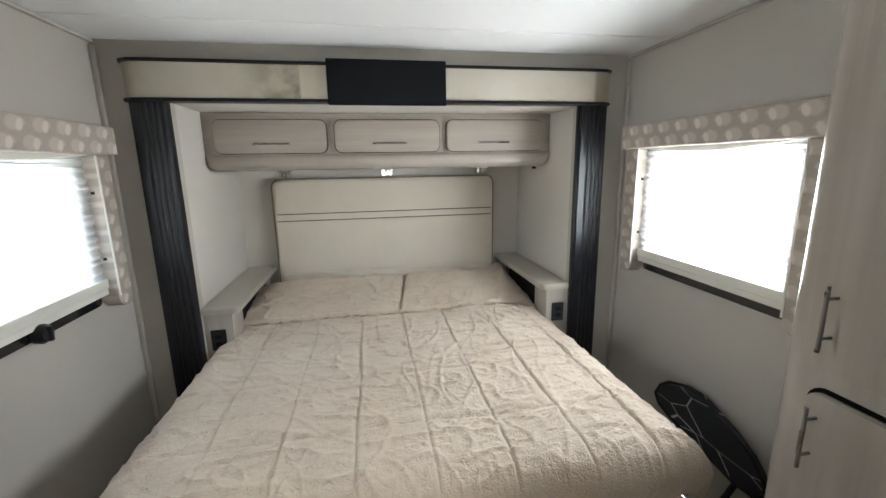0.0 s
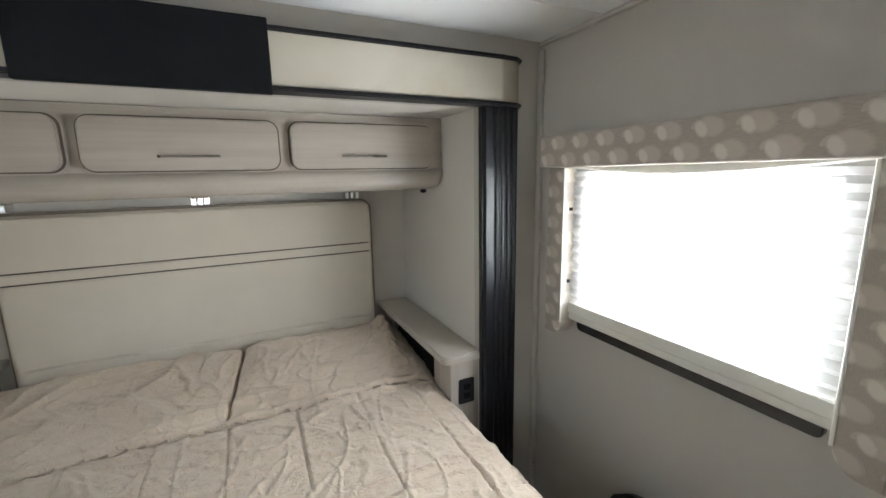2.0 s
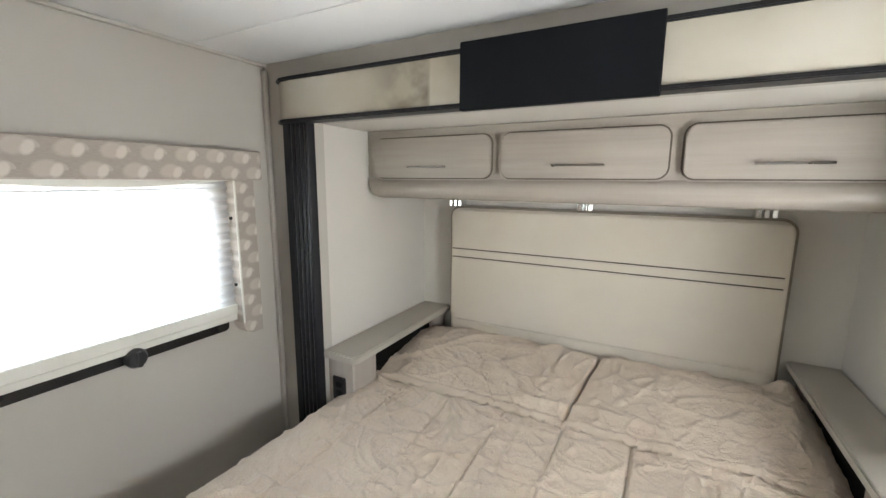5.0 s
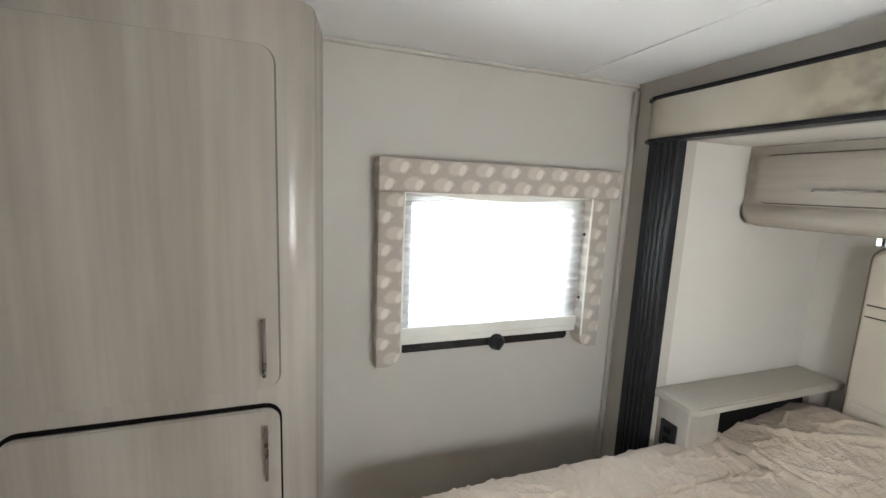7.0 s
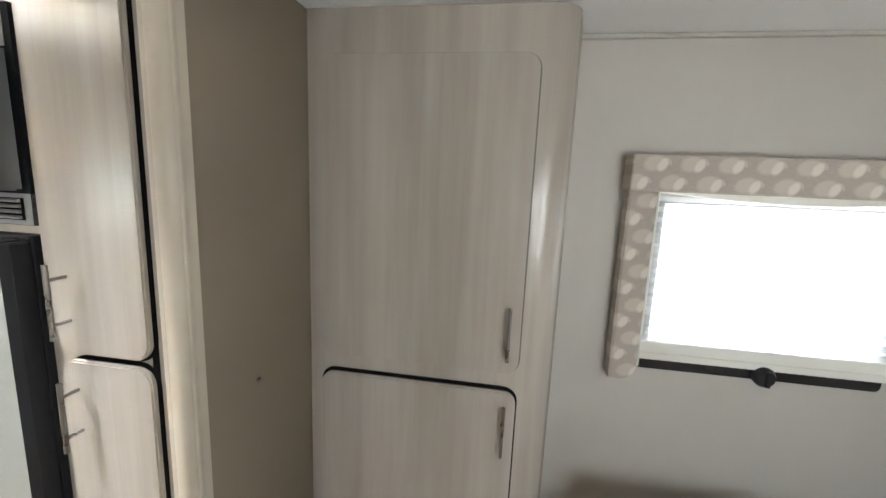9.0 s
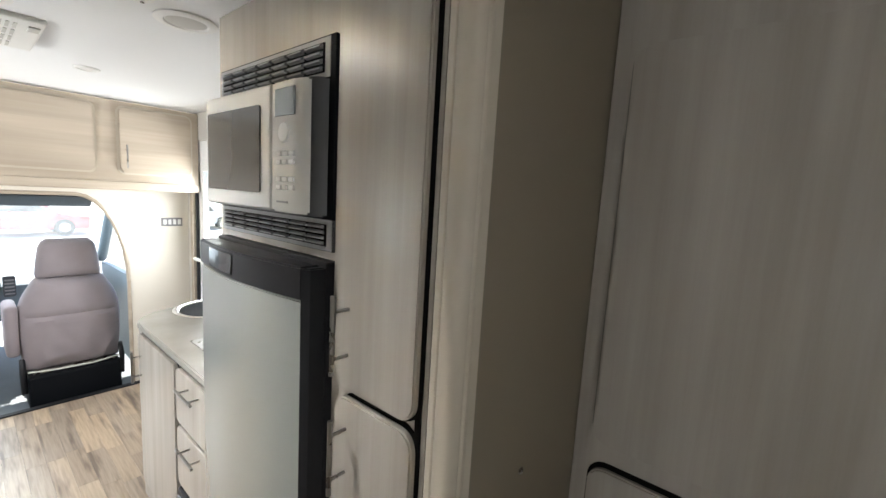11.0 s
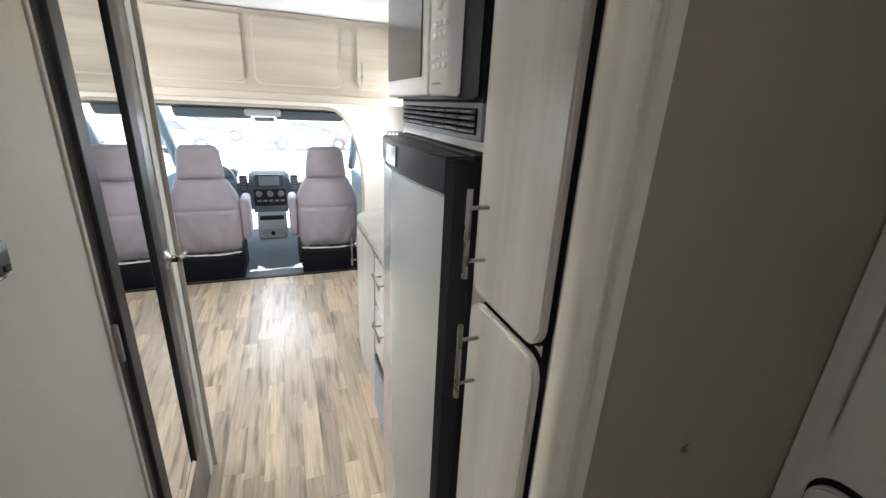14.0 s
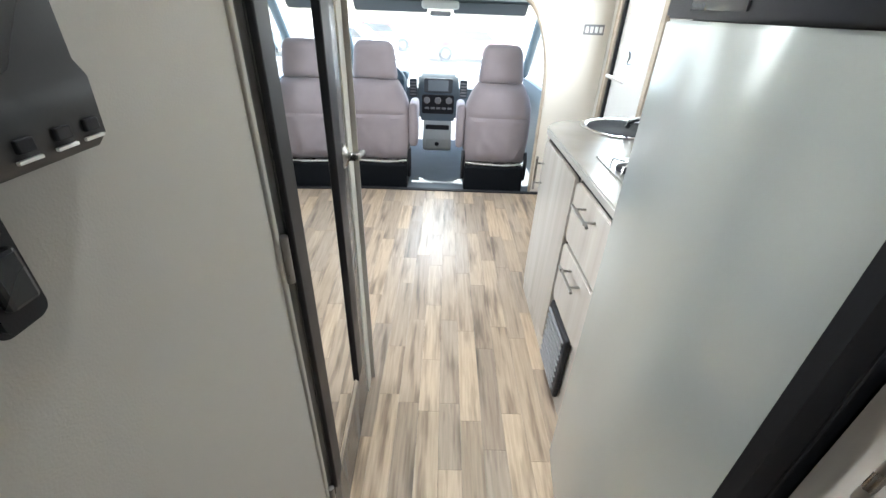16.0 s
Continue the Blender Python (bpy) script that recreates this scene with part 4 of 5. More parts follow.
def microwave():
    t = thing("microwave_oven", (-0.3, -0.62, 1.5), "silver built-in microwave oven between dark vent grilles", "microwave")
    fx = -0.190
    part("trim_panel", holed("x", fx - 0.012, fx - 0.003, -0.905, -0.347, 1.503, 1.955, [(-0.885, -0.390, 1.578, 1.868)]), M["cloth_black"], t, "dark trim frame")
    grille(t, -0.905, -0.365, 1.872, 1.952, 4, 7, fx)
    grille(t, -0.905, -0.347, 1.504, 1.572, 4, 7, fx)
    part("case", box(-0.60, -0.188, -0.883, -0.392, 1.580, 1.866, 0.004), M["oven_case"], t, "charcoal oven case")
    nose = [(-0.186, -0.884), (-0.166, -0.884), (-0.158, -0.508), (-0.152, -0.440), (-0.155, -0.410), (-0.164, -0.385), (-0.175, -0.368), (-0.186, -0.358)]
    part("side_shell", prism(nose, "z", 1.578, 1.868, 0.004), M["oven_case"], t, "charcoal rounded side", smooth=True)
    part("door", box(-0.166, -0.140, -0.883, -0.512, 1.582, 1.864, 0.008, 3), M["silver"], t, "silver oven door")
    part("door_window", prism(rounded(-0.862, -0.560, 1.622, 1.822, 0.008), "x", -0.142, -0.137), M["oven_glass"], t, "dark oven window")
    curve = [(-0.168, -0.509), (-0.142, -0.509), (-0.142, -0.425), (-0.146, -0.405), (-0.154, -0.388), (-0.160, -0.382), (-0.168, -0.400)]
    p = part("control_panel", prism(curve, "z", 1.582, 1.864, 0.004), M["silver"], t, "silver control panel", smooth=True)
    part("display", box(-0.144, -0.140, -0.495, -0.415, 1.790, 1.848, 0.001), M["display"], p)
    part("dial", lathe([(0.022, 0.0), (0.020, 0.004), (0.004, 0.005)], (-0.142, -0.456, 1.755), "x", 20), M["white"], p, smooth=True)
    for r in range(2):
        for c in range(3):
            part("button", box(-0.144, -0.140, -0.490 + 0.027 * c, -0.470 + 0.027 * c, 1.705 - 0.018 * r, 1.715 - 0.018 * r, 0.001), M["white"], p)
            part("button", box(-0.144, -0.140, -0.490 + 0.027 * c, -0.470 + 0.027 * c, 1.650 - 0.018 * r, 1.660 - 0.018 * r, 0.001), M["white"], p)
    part("maker_plate", box(-0.143, -0.141, -0.488, -0.440, 1.603, 1.607), M["grey"], p)
    return t


microwave()


def fridge():
    t = thing("refrigerator", (-0.4, -0.64, 0.03), "tall silver refrigerator with a bowed door and black edges", "refrigerator")
    part("case", box(XL + 0.01, -0.186, -0.930, -0.352, 0.035, 1.480, 0.004), M["black"], t, "black case")
    n, y0, y1 = 14, -0.925, -0.374
    bow = []
    for k in range(n + 1):
        f = k / n
        bow.append((-0.138 + 0.026 * math.sin(math.pi * f), y0 + (y1 - y0) * f))
    part("door", prism(bow + [(-0.184, y1), (-0.184, y0)], "z", 0.060, 1.398, 0.004), M["fridge"], t, "brushed silver door", smooth=True)
    part("door_edge", prism([(bow[-1][0] + 0.002, y1 + 0.001), (bow[-1][0] - 0.010, -0.356), (-0.184, -0.354), (-0.184, y1 + 0.001)], "z", 0.055, 1.470, 0.003), M["black"], t, "black door edge")
    part("top_cap", prism([(x + 0.003, y) for x, y in bow] + [(-0.184, y1), (-0.184, y0)], "z", 1.400, 1.472, 0.004), M["black"], t, "glossy black top band", smooth=True)
    part("name_plate", prism([(x + 0.006, y) for x, y in bow[3:8]] + [(bow[7][0] + 0.001, bow[7][1]), (bow[3][0] + 0.001, bow[3][1])], "z", 1.412, 1.462), M["oven_glass"], t, "shiny dark badge strip", smooth=True)
    part("foot_grille", box(-0.30, -0.19, -0.925, -0.36, 0.002, 0.034), M["black"], t)
    return t


fridge()


def kitchen_unit(name, y0, y1, fronts, label):
    t = thing(name, (-0.5, (y0 + y1) / 2, 0), label, "cabinet", "kitchen cabinets")
    fx = -0.222
    part("body", box(XL + 0.002, fx, y0, y1, 0, 0.900), M["wood"], t)
    for nm, a, b, za, zb, handle in fronts:
        part("gap", prism(rounded(a - 0.007, b + 0.007, za - 0.007, zb + 0.007, 0.03), "x", fx, fx + 0.002), M["gap"], t)
        d = part(nm, prism(rounded(a, b, za, zb, 0.028), "x", fx + 0.002, fx + 0.020, 0.003), M["wood"], t, "pale ash front", smooth=True)
        bar_handle(d, (-0.165, *handle[0]), (-0.165, *handle[1]), (0.037, 0, 0))
    return t


kitchen_unit("sink_cabinet", -2.0, -1.422, [("door", -1.940, -1.430, 0.118, 0.892, ((-1.895, 0.66), (-1.895, 0.82)))], "pale ash sink cabinet with one tall door")
kitchen_unit("drawer_cabinet", -1.420, -0.967, [("drawer", -1.412, -1.00, 0.660, 0.892, ((-1.300, 0.845), (-1.135, 0.845))), ("drawer", -1.412, -1.00, 0.385, 0.645, ((-1.300, 0.600), (-1.135, 0.600)))],
             "pale ash drawer cabinet with two drawers above a heater grille")


def worktop():
    t = thing("worktop", (-0.55, -1.55, 0.902), "speckled grey kitchen worktop with a rounded end", "worktop")
    x1 = -0.208
    pts = [(XL + 0.002, -0.967), (x1, -0.967), (x1, -1.95)]
    for k in range(1, 13):
        a = radians(90 * k / 12)
        pts.append((x1 - 0.30 * (1 - math.cos(a)), -1.95 - 0.22 * math.sin(a)))
    pts.append((XL + 0.002, -2.19))
    part("top", prism(pts, "z", 0.902, 0.936, 0.006), M["counter"], t, smooth=True)
    return t


worktop()


def sink():
    c = (-0.575, -2.0, 0.936)
    t = thing("kitchen_sink", c, "round stainless steel sink set in the worktop", "sink")
    part("rim", lathe([(0.195, 0.0), (0.200, 0.006), (0.185, 0.009), (0.172, 0.004), (0.165, -0.004), (0.160, 0.0)], c, seg=40), M["chrome"], t, "polished steel rim", smooth=True)
    # flat black disc: the shade down in the steel basin, put in as colour
    part("bowl_shade", lathe([(0.166, 0.0015), (0.155, 0.0010), (0.02, 0.0008)], c, seg=40), M["cloth_black"], t, smooth=True)
    f = thing("faucet", (-0.55, -1.74, 0.936), "chrome swan-neck kitchen tap beside the sink", "faucet")
    part("base", lathe([(0.026, 0.0), (0.024, 0.012), (0.014, 0.02), (0.013, 0.05)], (-0.60, -1.70, 0.936), seg=20), M["chrome"], f, smooth=True)
    part("spout", tube([(-0.60, -1.70, 0.975), (-0.60, -1.70, 1.015), (-0.58, -1.73, 1.035), (-0.56, -1.82, 1.025), (-0.555, -1.90, 0.995), (-0.555, -1.92, 0.965)], 0.011, 12), M["chrome"], f, smooth=True)
    part("lever", tube([(-0.60, -1.70, 1.015), (-0.62, -1.67, 1.04), (-0.64, -1.63, 1.05)], 0.007, 8), M["chrome"], f, smooth=True)


sink()


def cooktop():
    t = thing("gas_hob", (-0.46, -1.33, 0.936), "small steel gas hob with a round burner", "hob")
    part("plate", box(-0.68, -0.30, -1.54, -1.06, 0.9365, 0.942, 0.002), M["steel"], t, "polished steel plate")
    b = part("burner", lathe([(0.050, 0.0), (0.050, 0.012), (0.030, 0.020), (0.004, 0.021)], (-0.37, -1.385, 0.942), seg=24), M["black"], t, "black burner", smooth=True)
    for k in range(4):
        a = radians(45 + 90 * k)
        part("pan_support", tube([(-0.37 + 0.075 * math.cos(a), -1.385 + 0.075 * math.sin(a), 0.943), (-0.37 + 0.07 * math.cos(a), -1.385 + 0.07 * math.sin(a), 0.968), (-0.37 + 0.03 * math.cos(a), -1.385 + 0.03 * math.sin(a), 0.970)], 0.004, 6), M["chrome"], b)


cooktop()


def heater_grille():
    t = thing("heater_grille", (-0.21, -1.28, 0.21), "black furnace outlet grille low in the cabinet front", "vent")
    part("frame", box(-0.2195, -0.196, -1.405, -1.150, 0.062, 0.372, 0.012, 3), M["black"], t)
    for k in range(9):
        z = 0.09 + 0.03 * k
        part("slat", box(-0.197, -0.188, -1.385, -1.17, z, z + 0.014, 0.002), M["grey"], t)


heater_grille()

# ---- ceiling fittings ----
def roof_hatch():
    t = thing("roof_hatch", (0.195, -0.76, TOP), "open roof vent with a white frame and amber lining", "vent")
    part("frame", prism_ring(-0.045, 0.435, -1.0, -0.52, 0.0, 0.39, -0.96, -0.56, TOP - 0.014, TOP - 0.001, 0.05), M["white"], t, "white plastic frame", smooth=True)
    h = 0.20
    walls = join(box(-0.012, -0.001, -0.96, -0.56, TOP, TOP + h), box(0.391, 0.402, -0.96, -0.56, TOP, TOP + h), box(0.0, 0.39, -0.972, -0.961, TOP, TOP + h), box(0.0, 0.39, -0.559, -0.548, TOP, TOP + h))
    part("lining", walls, M["shaft"], t, "pale shaft lining")
    part("lid", box(-0.02, 0.41, -0.98, -0.54, TOP + h, TOP + h + 0.004), M["lid"], t, "amber tinted vent lid")
    part("fan_ring", lathe([(0.165, 0.0), (0.160, -0.075), (0.145, -0.085), (0.140, -0.075), (0.15, 0.0)], (0.195, -0.785, TOP + h - 0.002), seg=40), M["gold"], t, "amber fan ring", smooth=True)
    part("motor", box(0.045, 0.10, -0.93, -0.87, TOP + h - 0.07, TOP + h - 0.012, 0.008), M["black"], t)
    for x, y in ((-0.025, -0.98), (0.415, -0.98), (-0.025, -0.54), (0.415, -0.54), (0.195, -0.98)):
        part("screw", lathe([(0.005, 0.0), (0.005, -0.002), (0.002, -0.003)], (x, y, TOP - 0.014), seg=8), M["steel"], t)


def prism_ring(x0, x1, y0, y1, hx0, hx1, hy0, hy1, z0, z1, r):
    """A flat frame with rounded outer corners round a rectangular hole."""
    bm = bmesh.new()
    n = 6
    outer = rounded(x0, x1, y0, y1, r, n)
    inner = []
    for (x, y) in outer:
        inner.append((min(max(x, hx0), hx1) if not hx0 < x < hx1 else x, min(max(y, hy0), hy1) if not hy0 < y < hy1 else y))
    rings = [[bm.verts.new((*p, z)) for p in ring] for ring, z in ((outer, z0), (outer, z1), (inner, z1), (inner, z0))]
    k = len(outer)
    for a, b in zip(rings, rings[1:] + rings[:1]):
        for i in range(k):
            j = (i + 1) % k
            try:
                bm.faces.new((a[i], a[j], b[j], b[i]))
            except ValueError:
                pass
    bmesh.ops.remove_doubles(bm, verts=bm.verts, dist=1e-5)
    return bm


roof_hatch()


def ceiling_z(y):
    return TOP if y > -1.2 else TOP + 0.05 * (-1.2 - y) / 2.1


def air_conditioner():
    z = ceiling_z(-1.75) - 0.002
    t = thing("air_conditioner_grille", (0.30, -1.72, z), "white slotted air conditioner grille on the ceiling", "air conditioner")
    part("cover", box(0.10, 0.54, -1.97, -1.50, z - 0.020, z, 0.009, 3), M["white"], t, smooth=True)
    for r in range(4):
        for k in range(18):
            x = 0.165 + 0.0175 * k
            part("slot", box(x, x + 0.009, -1.93 + 0.10 * r, -1.86 + 0.10 * r, z - 0.022, z - 0.019), M["slot"], t)
    part("knob", box(0.112, 0.140, -1.62, -1.56, z - 0.026, z - 0.020, 0.002), M["slot"], t)


air_conditioner()


def round_fitting(name, x, y, r, label, category, inner=None):
    z = ceiling_z(y) - 0.002
    t = thing(name, (x, y, z), label, category, category + "s on the ceiling")
    part("ring", lathe([(r, 0.0), (r, -0.003), (r * 0.85, -0.008), (r * 0.7, -0.007), (r * 0.66, -0.003), (0.003, -0.003)], (x, y, z), seg=32), M["white"], t, smooth=True)
    if inner:
        part("grille", lathe([(r * 0.64, -0.0035), (r * 0.5, -0.006), (0.003, -0.007)], (x, y, z), seg=24), inner, t, smooth=True)
    return t


round_fitting("ceiling_speaker", -0.155, -1.06, 0.085, "round white ceiling speaker with a pale grey grille", "speaker", M["slot"])
round_fitting("ceiling_vent", 0.30, -1.37, 0.115, "round white ceiling air vent", "vent", M["white"])
for lx, ly, lr in ((0.345, -2.25, 0.05), (-0.11, -2.22, 0.05), (0.19, -1.14, 0.026), (0.68, -2.2, 0.05), (0.30, -2.62, 0.05)):
    round_fitting("ceiling_lamp", lx, ly, lr, "small flat round ceiling lamp, switched off", "lamp", M["white"])
single("ceiling_seam", join(box(XL, XR, 1.835, 1.875, TOP - 0.004, TOP + 0.0), box(XL, -0.06, -0.63, -0.60, TOP - 0.005, TOP)), M["ceiling"], "flat white ceiling joint strip", "trim", kind="structure", origin=(0, 1.85, TOP))

# ---- front: cab-over cupboards, bulkhead, cab ----
def bulkhead():
    """The wall behind the cab with its arched opening."""
    half, top, r = 0.845, 1.50, 0.36
    pts = [(XL, -0.1), (MID - half, -0.1), (MID - half, top - r - 0.30)]
    for k in range(9):
        a = radians(90 * k / 8)
        pts.append((MID - half + r * 0.8 * (1 - math.cos(a)), top - (r + 0.30) + (r + 0.30) * math.sin(a)))
    left = pts
    right = [(2 * MID - x + (0.24 if x > XL else 0.0), z) for x, z in left[::-1]]
    right = [(XR if abs(x - (2 * MID - XL)) < 0.01 else x, z) for x, z in right]
    single("wall_bulkhead", prism(left + right + [(XR, 2.25), (XL, 2.25)], "y", -3.49, -3.45), M["bulkhead"], "cream bulkhead with an arched opening to the cab", "wall", kind="structure")
    mid = left[1:] + right[:-1]
    trim = thing("arch_trim", (MID, -3.45, 0), "cream edge trim round the cab opening", "trim")
    part("strip", tube([(x, -3.452, z) for x, z in mid], 0.014, 8), M["wood_warm"], trim, smooth=True)


bulkhead()


def cab_over():
    t = thing("cab_over_cabinet", (MID, -3.3, 1.53), "long light maple cabinet above the cab with rounded doors", "cabinet")
    fy = -3.19
    part("body", box(XL + 0.002, XR - 0.002, -3.448, fy, 1.545, 2.150, 0.004), M["wood_warm"], t)
    part("lower_rail", box(XL + 0.002, XR - 0.002, fy, fy + 0.012, 1.550, 1.605, 0.004), M["wood_warm"], t)
    for a, b in ((1.05, 1.55), (0.395, 0.985), (-0.285, 0.315), (-0.86, -0.420)):
        part("reveal", prism(rounded(a - 0.014, b + 0.014, 1.656, 2.124, 0.05), "y", fy, fy + 0.003), M["trim"], t)
        d = part("door", prism(rounded(a, b, 1.668, 2.112, 0.04), "y", fy + 0.003, fy + 0.020, 0.004), M["wood_warm"], t, "light maple door", smooth=True)
        if b < 0:
            bar_handle(d, (-0.455, fy + 0.05, 1.70), (-0.455, fy + 0.05, 1.86), (0, 0.03, 0))
    return t


cab_over()


def cab_seat(x, arm):
    t = thing("cab_chair", (x, -3.8, 0), "high-backed cab seat in a mauve grey fitted cover", "seat", "cab seats")
    rng = Vector((x * 3, 1.7, 0.4))

    def back_width(v):
        return 0.278 + 0.020 * math.sin(math.pi * min(1, v * 1.1)) - 0.085 * max(0, (v - 0.66) / 0.34) ** 2

    def back_fold(u, v):
        d = -0.020 * math.exp(-((v - 0.60 + 0.01 * math.cos(u * 2)) / 0.012) ** 2) + 0.014 * math.exp(-((v - 0.575) / 0.016) ** 2)
        low = max(0, 0.58 - v)
        n = 1 - abs(noise.noise(rng + Vector((u * 2.6 + v * 1.5, v * 3.2 - u * 1.2, 0))))
        return d + 0.13 * low * max(0, n - 0.6) + 0.006 * noise.noise(rng + Vector((u * 3, v * 5, 2)))

    part("backrest", cushion(back_width, 0.165, 0.862, -3.88, -3.655, x, back_fold), M["seat"], t, smooth=True)
    part("headrest", cushion(lambda v: (0.196 - 0.036 * v) * (1 - 0.26 * max(0.0, (v - 0.62) / 0.38) ** 4) * (1 - 0.07 * max(0.0, (0.2 - v) / 0.2) ** 2), 0.858, 1.152, -3.84, -3.70, x, None, 22, 30), M["seat"], t, smooth=True)
    part("hem", tube([(x - 0.265, -3.68, 0.180), (x - 0.1, -3.660, 0.166), (x + 0.1, -3.660, 0.172), (x + 0.265, -3.68, 0.180)], 0.007, 6), M["rail"], t, "pale cover hem", smooth=True)
    part("cushion", box(x - 0.27, x + 0.27, -4.32, -3.84, 0.20, 0.36, 0.05, 3), M["seat"], t, smooth=True)
    part("pedestal", box(x - 0.27, x + 0.27, -4.18, -3.62, -0.10, 0.16, 0.02), M["cloth_black"], t, "black pedestal skirt")
    part("slide_rail", box(x - 0.24, x + 0.24, -3.72, -3.67, 0.155, 0.18, 0.006), M["steel"], t, "steel seat rail")
    for s in (-1, 1):
        part("side_lever", tube([(x + s * 0.285, -3.70, 0.02), (x + s * 0.290, -3.70, 0.18), (x + s * 0.285, -3.74, 0.27)], 0.018, 8), M["black"], t, "black hinge cover", smooth=True)
    ax = x + arm * 0.325
    part("armrest", box(ax - 0.038, ax + 0.038, -4.0, -3.70, 0.30, 0.68, 0.032, 3), M["seat"], t, "folded-up padded armrest", smooth=True)
    return t


cab_seat(-0.195, 1)
cab_seat(0.875, -1)


def cab():
    single("floor_cab", box(XL, XR, -5.4, -3.42, -0.14, -0.10), M["cab_floor"], "blue grey cab floor mat", "floor", kind="structure")
    single("floor_step", join(box(MID - 1.0, MID + 1.0, -3.445, -3.42, -0.10, 0.0), box(MID - 1.0, MID + 1.0, -3.45, -3.405, 0.0, 0.010, 0.003)), M["black"], "black edge strip of the living floor", "trim", kind="structure")
    d = thing("dashboard", (MID, -4.6, 0), "grey cab dashboard with a centre console", "dashboard")
    prof = [(-4.35, 0.42), (-4.38, 0.70), (-4.45, 0.76), (-4.95, 0.80), (-5.3, 0.80), (-5.3, 0.40)]
    part("body", prism(prof, "x", MID - 0.86, MID + 0.86, 0.02), M["dash"], d, smooth=True)
    part("centre_console", prism([(-4.30, 0.40), (-4.33, 0.66), (-4.38, 0.80), (-4.42, 0.835), (-4.60, 0.84), (-4.60, 0.40)], "x", 0.145, 0.545, 0.03), M["dash"], d, "blue grey centre stack", smooth=True)
    s = part("radio", prism(rounded(0.205, 0.485, 0.665, 0.800, 0.02), "y", -4.345, -4.318, 0.004), M["visor"], d, "charcoal radio surround")
    part("screen", box(0.245, 0.445, -4.318, -4.314, 0.685, 0.785), M["display"], s, "pale radio screen")
    part("button_panel", prism(rounded(0.185, 0.505, 0.470, 0.650, 0.02), "y", -4.320, -4.292, 0.004), M["black"], d, "black climate panel")
    for x in (0.235, 0.345, 0.455):
        k = part("dial", lathe([(0.030, 0.0), (0.027, 0.018), (0.004, 0.02)], (x, -4.292, 0.60), "y", 18), M["grey"], d, smooth=True)
        part("dial_ring", lathe([(0.033, 0.0), (0.033, 0.004), (0.029, 0.005)], (x, -4.292, 0.60), "y", 18), M["steel"], k, smooth=True)
    for k in range(5):
        part("button", box(0.205 + 0.057 * k, 0.247 + 0.057 * k, -4.292, -4.288, 0.515, 0.535, 0.001), M["grey"], d)
    for x in (0.095, 0.595):
        v = part("air_outlet", prism(rounded(x - 0.036, x + 0.036, 0.62, 0.79, 0.016), "y", -4.37, -4.33, 0.004), M["visor"], d, "charcoal air outlet")
        for k in range(5):
            part("slat", box(x - 0.028, x + 0.028, -4.330, -4.324, 0.64 + 0.028 * k, 0.650 + 0.028 * k), M["grey"], v)
    part("lower_console", prism([(-4.27, 0.10), (-4.22, 0.13), (-4.22, 0.26), (-4.30, 0.40), (-4.6, 0.40), (-4.6, 0.10)], "x", 0.20, 0.49, 0.012), M["dash_pale"], d, "pale lower console", smooth=True)
    part("tray", box(0.225, 0.465, -4.29, -4.255, 0.30, 0.365, 0.004), M["black"], d, "dark storage slot")
    part("ashtray", box(0.235, 0.455, -4.235, -4.215, 0.135, 0.24, 0.006), M["dash_pale"], d, "pale drawer")
    part("socket", lathe([(0.022, 0.0), (0.022, 0.006), (0.003, 0.006)], (0.345, -4.216, 0.185), "y", 16), M["black"], d, smooth=True)
    part("instrument_hood", box(0.66, 1.06, -4.72, -4.42, 0.74, 0.86, 0.05, 3), M["dash"], d, smooth=True)
    w = thing("steering_wheel", (0.86, -4.30, 0.72), "dark steering wheel behind the driver's seat", "steering wheel")
    ring = []
    for k in range(33):
        a = 2 * math.pi * k / 32
        ring.append((0.86 + 0.195 * math.cos(a), -4.30 - 0.085 * math.sin(a), 0.72 + 0.175 * math.sin(a)))
    part("rim", tube(ring, 0.015, 10, False), M["dash"], w, smooth=True)
    part("hub", box(0.79, 0.93, -4.34, -4.28, 0.67, 0.77, 0.02, 3), M["dash"], w, smooth=True)
    for dx, dz in ((-0.19, 0.0), (0.19, 0.0), (0.0, -0.17)):
        part("spoke", tube([(0.86, -4.31, 0.72), (0.86 + dx, -4.30 - dz * 0.48, 0.72 + dz)], 0.014, 8), M["dash"], w)
    part("column", tube([(0.86, -4.32, 0.72), (0.86, -4.50, 0.62)], 0.03, 12), M["dash"], w)
    # cab shell: pillars, roof, doors and glass
    half = 0.99
    zt, zb = 1.45, 0.80
    single("cab_roof", prism([(-3.49, 1.56), (-3.49, 1.60), (-4.55, 1.54), (-4.55, 1.46), (-4.40, 1.47)], "x", MID - half, MID + half), M["dash_pale"], "pale cab headlining", "ceiling", kind="structure")
    for s in (-1, 1):
        xo = MID + s * (half + 0.01)
        wall = thing("cab_door", (xo, -4.2, 0), "blue grey cab door with a large side window", "door", "cab doors")
        part("panel", prism([(-3.49, -0.10), (-3.49, 0.75), (-4.9, 0.72), (-5.3, 0.70), (-5.3, -0.10)], "x", xo, xo + s * 0.05), M["dash"], wall)
        part("pillar", prism([(-3.49, 0.75), (-3.49, 1.56), (-3.66, 1.56), (-3.62, 0.75)], "x", xo, xo + s * 0.05), M["dash"], wall)
        part("top_rail", prism([(-3.66, 1.50), (-3.66, 1.56), (-4.60, 1.52), (-4.55, 1.46)], "x", xo, xo + s * 0.05), M["dash"], wall)
